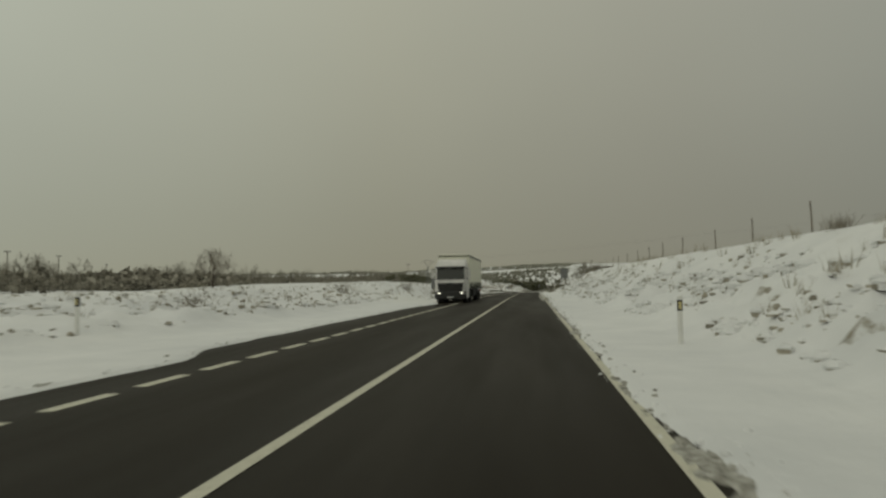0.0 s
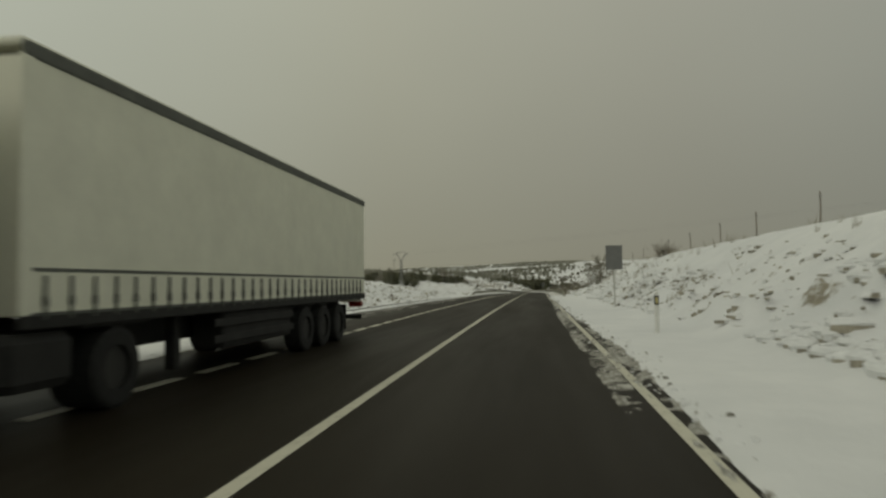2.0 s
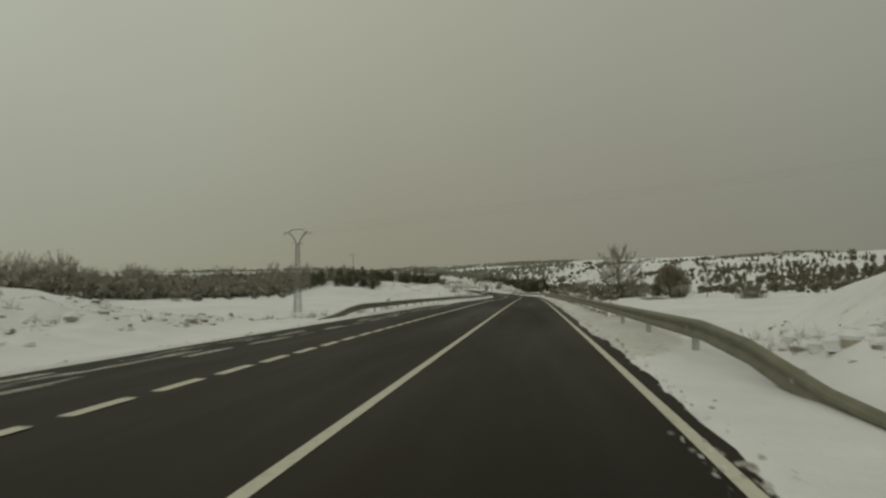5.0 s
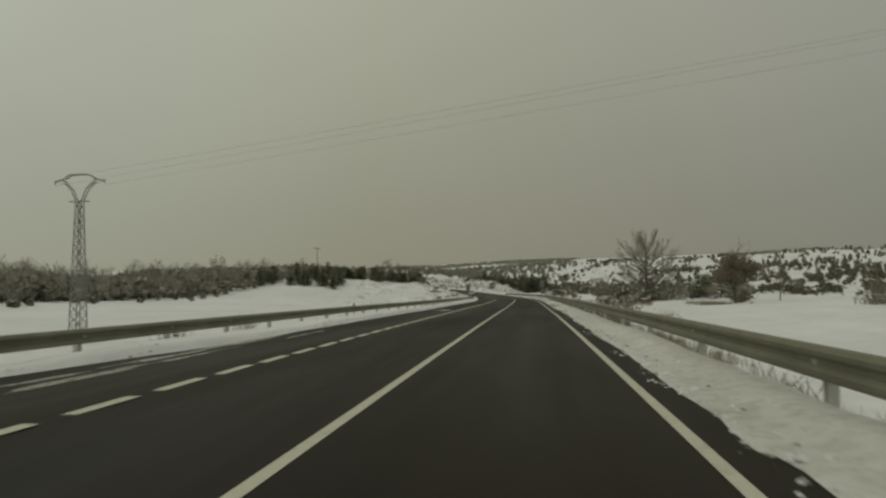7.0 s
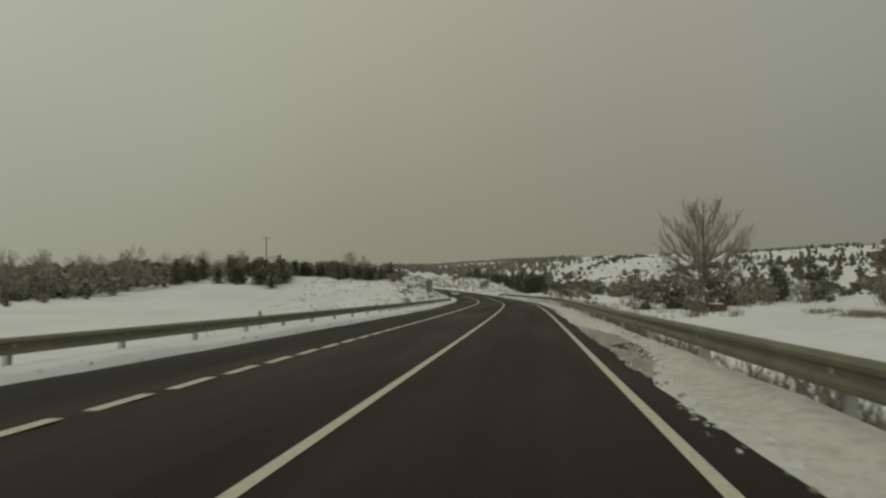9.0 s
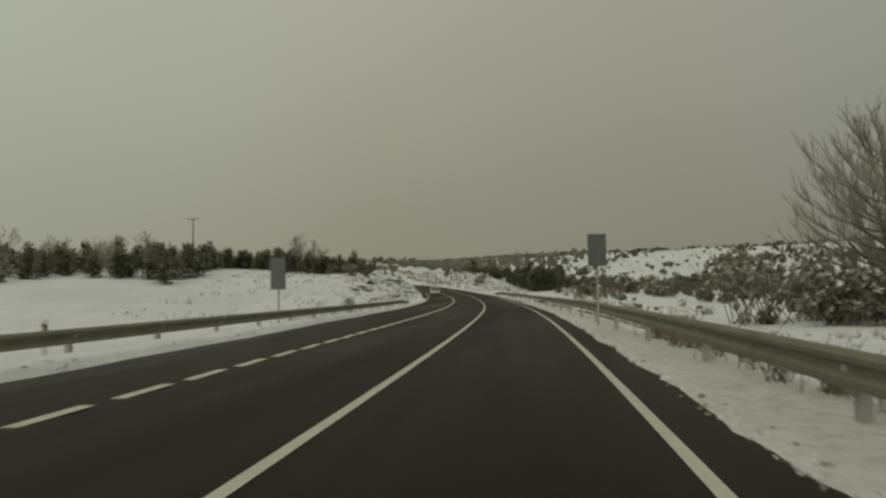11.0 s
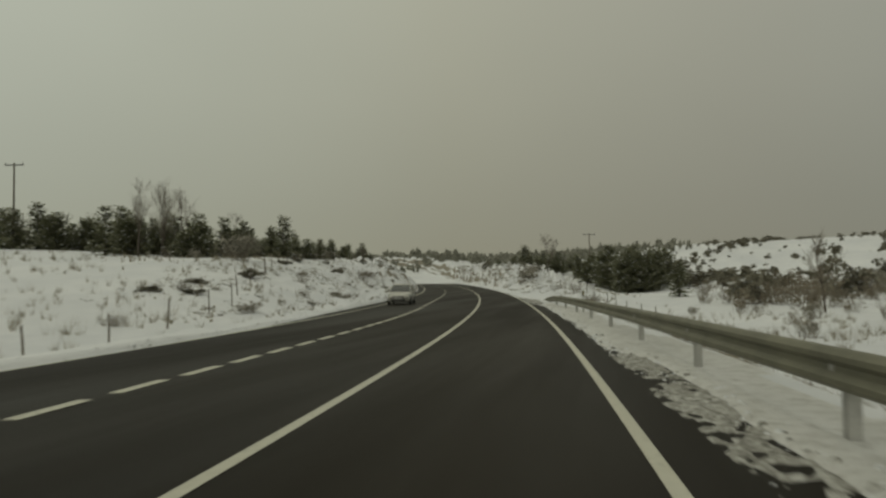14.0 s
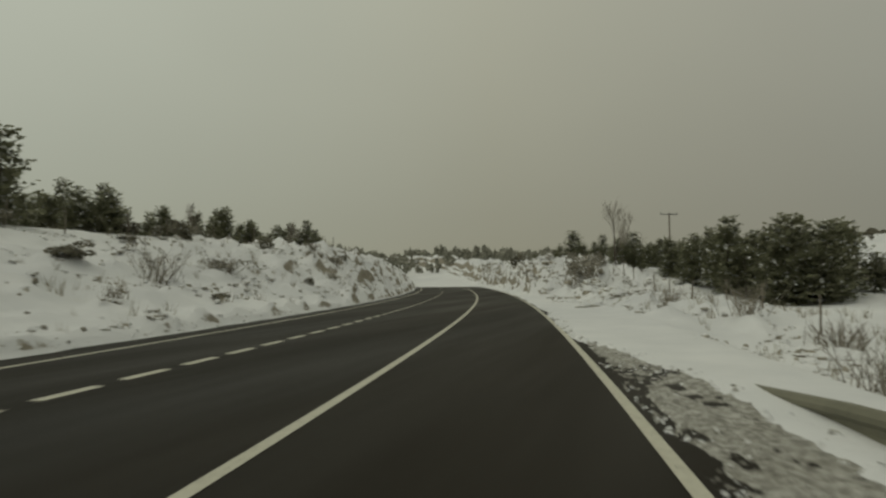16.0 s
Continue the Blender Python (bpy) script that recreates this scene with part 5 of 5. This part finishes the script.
def glass(name, tint=(0.02, 0.024, 0.022)):
    m, nodes, links, b = material(name, 0.06)
    b.inputs["Base Color"].default_value = (*tint, 1)
    b.inputs["Specular IOR Level"].default_value = 0.8
    return m


def lit_lamp(name, col, strength):
    m, nodes, links, b = material(name, 0.2)
    b.inputs["Base Color"].default_value = (0.6, 0.6, 0.55, 1)
    b.inputs["Emission Color"].default_value = (*col, 1)
    b.inputs["Emission Strength"].default_value = strength
    return m


M_CABWHITE = paint("dirty_white_cab_paint", (0.72, 0.71, 0.68))
M_CURTAIN = paint("pale_green_grey_tarpaulin", (0.80, 0.795, 0.66), 0.65, 0.12)
M_CARWHITE = paint("dirty_white_car_paint", (0.60, 0.585, 0.51), 0.3, 0.3)
M_DARK = simple("dark_trim", (0.018, 0.018, 0.017), 0.55, vary=0.3)
M_CHASSIS = simple("dirty_black_chassis", (0.015, 0.0145, 0.013), 0.8, vary=0.4)
# Tyre and rim tints lowered to carry the shade beneath the truck
M_TYRE = simple("rubber_tyre", (0.011, 0.011, 0.010), 0.9, vary=0.3, scale=8.0)
M_RIM = simple("steel_rim", (0.032, 0.031, 0.028), 0.7, 0.2, vary=0.2)
M_ALLOY = simple("pale_alloy", (0.45, 0.45, 0.43), 0.45, 0.5, vary=0.15)
M_STRAP = simple("grey_strap", (0.11, 0.115, 0.10), 0.8, vary=0.2)
M_GLASS = glass("dark_vehicle_glass")
M_LAMP = lit_lamp("headlamp_on", (1.0, 0.95, 0.75), 1.6)
M_LENS = glass("clear_lamp_lens", (0.3, 0.3, 0.28))
M_PLATE = simple("pale_plate", (0.5, 0.5, 0.47), 0.5, vary=0.1)


def wheel(g, x, y, r, wide, name="wheel"):
    side = 1 if x > 0 else -1
    x0, x1 = (x - wide / 2, x + wide / 2)
    w = part(name, Build().disc_wheel(x0, x1, y, r, r, inner=r * 0.56), M_TYRE, g, "black rubber tyre")
    xo = x1 - 0.05 if side > 0 else x0 + 0.05
    rim = part("rim", Build().disc_wheel(min(xo, xo - side * 0.12), max(xo, xo - side * 0.12), y, r, r * 0.58, sides=20), M_RIM, w, "steel rim darkened for the shade under the truck")
    return w


def truck(m):
    """Articulated lorry, 16.5 m; its nose at y = 0 looks towards -y."""
    g = thing("articulated_truck", m, "articulated truck with white cab and pale curtain-sided trailer", "truck")
    W2 = 1.25
    def ring(z, y0, w=W2, c=0.16, y1=2.15):
        return [(-w + c, y0, z), (w - c, y0, z), (w, y0 + c * 1.2, z), (w, y1, z), (-w, y1, z), (-w, y0 + c * 1.2, z)]
    part("cab", Build().loft([ring(0.42, 0.10), ring(0.55, 0.0), ring(1.75, 0.0), ring(1.95, 0.05), ring(2.88, 0.26), ring(3.02, 0.34), ring(3.30, 0.75, W2 - 0.06), ring(3.62, 1.35, W2 - 0.14)]), M_CABWHITE, g)
    part("windscreen", Build().loft([[(-1.10, 0.018, 1.92), (1.10, 0.018, 1.92), (1.07, 0.235, 2.84), (-1.07, 0.235, 2.84)], [(-1.10, 0.10, 1.92), (1.10, 0.10, 1.92), (1.07, 0.30, 2.84), (-1.07, 0.30, 2.84)]]), M_GLASS, g, "dark windscreen")
    part("sun_visor", Build().box(-1.15, 1.15, 0.02, 0.22, 2.86, 2.99, bevel=0.03), M_DARK, g, "dark sun visor")
    part("grille", Build().loft([[(-0.92, -0.035, 0.95), (0.92, -0.035, 0.95), (1.02, -0.03, 1.62), (-1.02, -0.03, 1.62)], [(-0.92, 0.05, 0.95), (0.92, 0.05, 0.95), (1.02, 0.05, 1.62), (-1.02, 0.05, 1.62)]]), M_DARK, g, "black grille")
    for k in range(4):
        z = 1.04 + 0.15 * k
        part("grille_slat", Build().box(-0.9, 0.9, -0.06, -0.03, z, z + 0.035, bevel=0.008), M_CHASSIS, g)
    part("emblem", Build().disc_wheel(-0.02, 0.02, 0, 0, 0.17, inner=0.13, sides=20), M_RIM, g, "round chrome emblem", m=pose(0, -0.065, 1.50, 0, 0, 90))
    part("bumper", Build().box(-1.24, 1.24, -0.08, 0.6, 0.32, 0.95, bevel=0.07), M_DARK, g, "black bumper")
    for s in (-1, 1):
        lamp = part("headlamp", Build().box(min(s * 0.70, s * 1.14), max(s * 0.70, s * 1.14), -0.105, -0.02, 0.72, 0.90, bevel=0.03), M_LENS, g, "lit headlamp")
        part("bulb", Build().box(min(s * 0.80, s * 0.95), max(s * 0.80, s * 0.95), -0.115, -0.09, 0.76, 0.86, bevel=0.02), M_LAMP, lamp)
        part("side_window", Build().loft([[(s * 1.256, 0.42, 1.98), (s * 1.256, 1.45, 1.90), (s * 1.256, 1.45, 2.72), (s * 1.256, 0.56, 2.72)], [(s * 1.22, 0.42, 1.98), (s * 1.22, 1.45, 1.90), (s * 1.22, 1.45, 2.72), (s * 1.22, 0.56, 2.72)]]), M_GLASS, g, "dark side window")
        mir = part("mirror", Build().box(min(s * 1.34, s * 1.56), max(s * 1.34, s * 1.56), 0.02, 0.16, 1.98, 2.72, bevel=0.05), M_CABWHITE, g, "white mirror housing")
        part("mirror_arm", Build().tube([(s * 1.20, 0.22, 2.80), (s * 1.45, 0.10, 2.76)], 0.03, 6).tube([(s * 1.20, 0.22, 1.95), (s * 1.45, 0.10, 1.99)], 0.03, 6), M_DARK, mir)
        part("door_handle", Build().box(min(s * 1.255, s * 1.275), max(s * 1.255, s * 1.275), 1.30, 1.50, 1.62, 1.68, bevel=0.008), M_DARK, g)
        part("step", Build().box(min(s * 0.95, s * 1.24), max(s * 0.95, s * 1.24), 0.85, 1.75, 0.34, 0.92, bevel=0.05), M_DARK, g, "black cab step")
        part("fuel_tank", Build().box(min(s * 0.72, s * 1.22), max(s * 0.72, s * 1.22), 2.5, 3.55, 0.42, 1.02, bevel=0.10), M_CHASSIS, g, "dark fuel tank")
        part("mudguard", Build().box(min(s * 0.66, s * 1.24), max(s * 0.66, s * 1.24), 3.58, 5.0, 1.02, 1.10, bevel=0.04), M_CHASSIS, g)
        wheel(g, s * 1.06, 1.42, 0.50, 0.32)
        wheel(g, s * 0.94, 4.30, 0.50, 0.58)
        for y in (11.3, 12.6, 13.9):
            wheel(g, s * 1.06, y, 0.50, 0.38)
        part("side_guard", Build().box(min(s * 1.18, s * 1.22), max(s * 1.18, s * 1.22), 6.9, 10.5, 0.55, 0.68, bevel=0.01).box(min(s * 1.18, s * 1.22), max(s * 1.18, s * 1.22), 6.9, 10.5, 0.82, 0.95, bevel=0.01), M_CHASSIS, g, "dark side guard")
        # Filler box added to darken the open gap beneath the trailer
        part("underbody_filler", Build().box(min(s * 0.62, s * 1.16), max(s * 0.62, s * 1.16), 7.3, 10.5, 0.44, 1.06, bevel=0.04), M_CHASSIS, g, "black filler box under the trailer")
        part("landing_leg", Build().box(min(s * 0.75, s * 0.92), max(s * 0.75, s * 0.92), 6.2, 6.38, 0.22, 1.1, bevel=0.02), M_CHASSIS, g)
        part("mudflap", Build().box(min(s * 0.84, s * 1.24), max(s * 0.84, s * 1.24), 14.5, 14.53, 0.28, 0.95), M_TYRE, g)
        part("roof_rail", Build().box(min(s * 1.22, s * 1.285), max(s * 1.22, s * 1.285), 2.62, 16.5, 3.86, 4.02, bevel=0.02), M_STRAP, g, "grey roof rail")
        part("side_rave", Build().box(min(s * 1.20, s * 1.275), max(s * 1.20, s * 1.275), 2.62, 16.5, 1.06, 1.22, bevel=0.02), M_CHASSIS, g, "dark floor rail")
        strap = Build().box(-0.010, 0.010, -0.018, 0.018, 1.16, 1.62).box(-0.016, 0.016, -0.03, 0.03, 1.30, 1.40).mesh("strap", M_STRAP)
        for k in range(33):
            part("strap", strap, None, g, m=pose(s * 1.285, 2.95 + 0.405 * k, 0))
        part("corner_post", Build().box(min(s * 1.20, s * 1.28), max(s * 1.20, s * 1.28), 2.60, 2.78, 1.2, 3.88, bevel=0.02), M_CURTAIN, g)
        part("curtain_seam", Build().box(min(s * 1.262, s * 1.272), max(s * 1.262, s * 1.272), 2.70, 16.44, 1.66, 1.70), M_STRAP, g, "thin dark seam")
        part("curtain_hem", Build().box(min(s * 1.262, s * 1.276), max(s * 1.262, s * 1.276), 2.70, 16.44, 1.20, 1.235), M_STRAP, g)
        part("rear_light", Build().box(min(s * 0.80, s * 1.20), max(s * 0.80, s * 1.20), 16.42, 16.52, 0.82, 0.98, bevel=0.02), simple("red_lamp", (0.30, 0.02, 0.015), 0.3, vary=0.1), g, "red rear lamp")
    part("number_plate", Build().box(-0.26, 0.26, -0.10, -0.075, 0.42, 0.53, bevel=0.008), M_PLATE, g, "pale blank plate")
    part("curtain", Build().box(-1.265, 1.265, 2.66, 16.46, 1.20, 3.88, bevel=0.02), M_CURTAIN, g, "pale grey-green tarpaulin")
    part("trailer_roof", Build().box(-1.25, 1.25, 2.62, 16.5, 3.98, 4.06, bevel=0.02), M_CURTAIN, g)
    part("rear_door", Build().box(-1.2, 1.2, 16.46, 16.51, 1.22, 3.86, bevel=0.01), M_STRAP, g)
    # Black filler block added between the trailer wheels to close the gaps
    part("axle_filler", Build().box(-1.0, 1.0, 10.75, 14.4, 0.62, 1.06, bevel=0.05), M_CHASSIS, g)
    part("chassis", Build().box(-0.55, 0.55, 0.6, 16.3, 0.62, 1.08, bevel=0.05), M_CHASSIS, g)
    part("underride_bar", Build().box(-1.2, 1.2, 16.3, 16.42, 0.46, 0.60, bevel=0.03), M_CHASSIS, g)
    return g


p = on_road(54.8, -4.0)
truck(pose(float(p[0]), float(p[1]), float(p[2]), 0.0, 0, 0) @ Matrix.Diagonal((1, 1, 0.96, 1)))


def car(m):
    """White family hatchback, 4.2 m; its nose at y = 0 looks towards -y."""
    g = thing("hatchback_car", m, "dirty white five-door hatchback car", "car")
    def ring(y, w, z0, z1, c=0.12):
        return [(-w + 0.10, y, z0), (w - 0.10, y, z0), (w, y, z0 + c), (w + 0.02, y, (z0 + z1) / 2), (w - 0.03, y, z1 - c * 0.4), (w - 0.16, y, z1), (-w + 0.16, y, z1), (-w + 0.03, y, z1 - c * 0.4), (-w - 0.02, y, (z0 + z1) / 2), (-w, y, z0 + c)]
    part("body", Build().loft([ring(0.0, 0.62, 0.34, 0.62), ring(0.10, 0.76, 0.24, 0.72), ring(0.40, 0.83, 0.22, 0.80), ring(0.95, 0.86, 0.22, 0.92), ring(1.25, 0.87, 0.22, 0.97), ring(2.6, 0.87, 0.22, 0.99), ring(3.7, 0.86, 0.24, 1.02), ring(4.12, 0.80, 0.30, 1.00), ring(4.2, 0.72, 0.40, 0.92)]), M_CARWHITE, g, smooth=True)
    def house(z, y0, y1, w):
        return [(-w, y0, z), (w, y0, z), (w, y1, z), (-w, y1, z)]
    cabin = part("cabin_glass", Build().loft([house(0.95, 1.05, 4.08, 0.80), house(1.22, 1.55, 4.02, 0.73), house(1.44, 2.02, 3.86, 0.64)]), M_GLASS, g, "dark car windows")
    part("roof", Build().loft([house(1.43, 1.98, 3.92, 0.655), house(1.50, 2.15, 3.80, 0.60), house(1.53, 2.45, 3.55, 0.48)]), M_CARWHITE, g, smooth=True)
    for s in (-1, 1):
        for y0, y1, y2 in ((1.08, 1.58, 2.06), (2.62, 2.62, 2.64), (3.45, 3.50, 3.52), (4.02, 3.98, 3.84)):
            part("pillar", Build().tube([(s * 0.81, y0, 0.95), (s * 0.74, y1, 1.22), (s * 0.65, y2, 1.45)], 0.035, 5), M_CARWHITE, g)
        part("headlamp", Build().loft([[(s * 0.46, 0.02, 0.575), (s * 0.79, 0.13, 0.60), (s * 0.875, 0.52, 0.80), (s * 0.60, 0.20, 0.765)], [(s * 0.46, 0.20, 0.575), (s * 0.70, 0.34, 0.60), (s * 0.76, 0.60, 0.78), (s * 0.56, 0.34, 0.75)]]), M_LENS, g, "clear headlamp")
        part("mirror", Build().box(min(s * 0.86, s * 1.02), max(s * 0.86, s * 1.02), 1.42, 1.58, 0.98, 1.12, bevel=0.04), M_CARWHITE, g)
        for y in (0.80, 3.42):
            w = part("wheel", Build().disc_wheel(min(s * 0.70, s * 0.89), max(s * 0.70, s * 0.89), y, 0.31, 0.31, inner=0.19), M_TYRE, g, "black rubber tyre")
            rim = Build().disc_wheel(min(s * 0.855, s * 0.885), max(s * 0.855, s * 0.885), y, 0.31, 0.205, sides=18, inner=0.165)
            for k in range(10):
                q = 6.2832 * k / 10
                rim.tube([(s * 0.875, y, 0.31), (s * 0.868, y + 0.18 * math.cos(q), 0.31 + 0.18 * math.sin(q))], [0.026, 0.014], 4)
            part("rim", rim, M_ALLOY, w, "pale spoked alloy rim")
            part("brake_disc", Build().disc_wheel(min(s * 0.80, s * 0.83), max(s * 0.80, s * 0.83), y, 0.31, 0.185, sides=18), M_DARK, w)
            part("wheel_arch", Build().disc_wheel(min(s * 0.74, s * 0.885), max(s * 0.74, s * 0.885), y, 0.32, 0.375, inner=0.325), M_DARK, g)
        part("door_handle", Build().box(min(s * 0.87, s * 0.905), max(s * 0.87, s * 0.905), 2.35, 2.52, 0.84, 0.875, bevel=0.008).box(min(s * 0.87, s * 0.905), max(s * 0.87, s * 0.905), 3.20, 3.36, 0.85, 0.885, bevel=0.008), M_CARWHITE, g)
    band = lambda z0, z1, o: Build().loft([[(x * 0.99, y - o, z0) for x, y in LINE] + [(x * 0.9, y + 0.10, z0) for x, y in LINE[::-1]], [(x, y - o, z1) for x, y in LINE] + [(x * 0.9, y + 0.10, z1) for x, y in LINE[::-1]]])
    LINE = [(-0.84, 0.44), (-0.77, 0.13), (-0.63, 0.005), (0.63, 0.005), (0.77, 0.13), (0.84, 0.44)]
    part("bumper_strip", band(0.455, 0.51, 0.018), M_DARK, g, "dark bumper strip")
    part("bumper_lip", band(0.235, 0.275, 0.014), M_DARK, g, "dark lower lip")
    part("lower_grille", Build().box(-0.50, 0.50, -0.012, 0.12, 0.30, 0.40, bevel=0.02), M_DARK, g, "dark grille")
    part("upper_grille", Build().box(-0.46, 0.46, -0.010, 0.10, 0.545, 0.615, bevel=0.015), M_DARK, g, "dark grille")
    for s in (-1, 1):
        part("wiper", Build().tube([(s * 0.30 + 0.25, 1.10, 0.985), (s * 0.30 - 0.20, 1.24, 1.06)], 0.012, 4), M_DARK, g)
        for y in (1.66, 2.66, 3.5):
            part("door_seam", Build().box(min(s * 0.868, s * 0.893), max(s * 0.868, s * 0.893), y, y + 0.012, 0.36, 0.93), M_DARK, g)
    part("number_plate", Build().box(-0.26, 0.26, -0.025, -0.012, 0.46, 0.56, bevel=0.005), M_PLATE, g, "pale blank plate")
    return g


p = on_road(404.0, -5.95)
car(pose(float(p[0]), float(p[1]), float(p[2]), 0, 0, math.degrees(float(along(405)[0]))))


# ---- small brick hut among the bushes ----
def hut(m):
    g = thing("brick_hut", m, "small red brick hut with snow on its roof", "hut")
    part("wall", Build().box(-1.0, 1.0, -1.2, 1.2, -0.4, 1.25, bevel=0.03), M_BRICK, g)
    part("roof", Build().loft([[(-1.12, -1.3, 1.25), (1.12, -1.3, 1.25), (1.12, 1.3, 1.25), (-1.12, 1.3, 1.25)], [(-1.05, -1.25, 1.38), (1.05, -1.25, 1.38), (1.05, 1.25, 1.52), (-1.05, 1.25, 1.52)]]), M_BRICK, g, "brown tiled roof")
    part("snow_cap", Build().loft([[(-0.95, -0.8, 1.42), (0.95, -0.6, 1.43), (1.0, 1.2, 1.52), (-1.0, 1.2, 1.52)], [(-0.8, -0.6, 1.49), (0.8, -0.4, 1.50), (0.85, 1.1, 1.60), (-0.85, 1.1, 1.60)]]), M_CAKE, g, "thin snow")
    return g


hut(stand(309.5, 24.0, 20) @ Matrix.Diagonal((0.62, 0.62, 0.62, 1)))
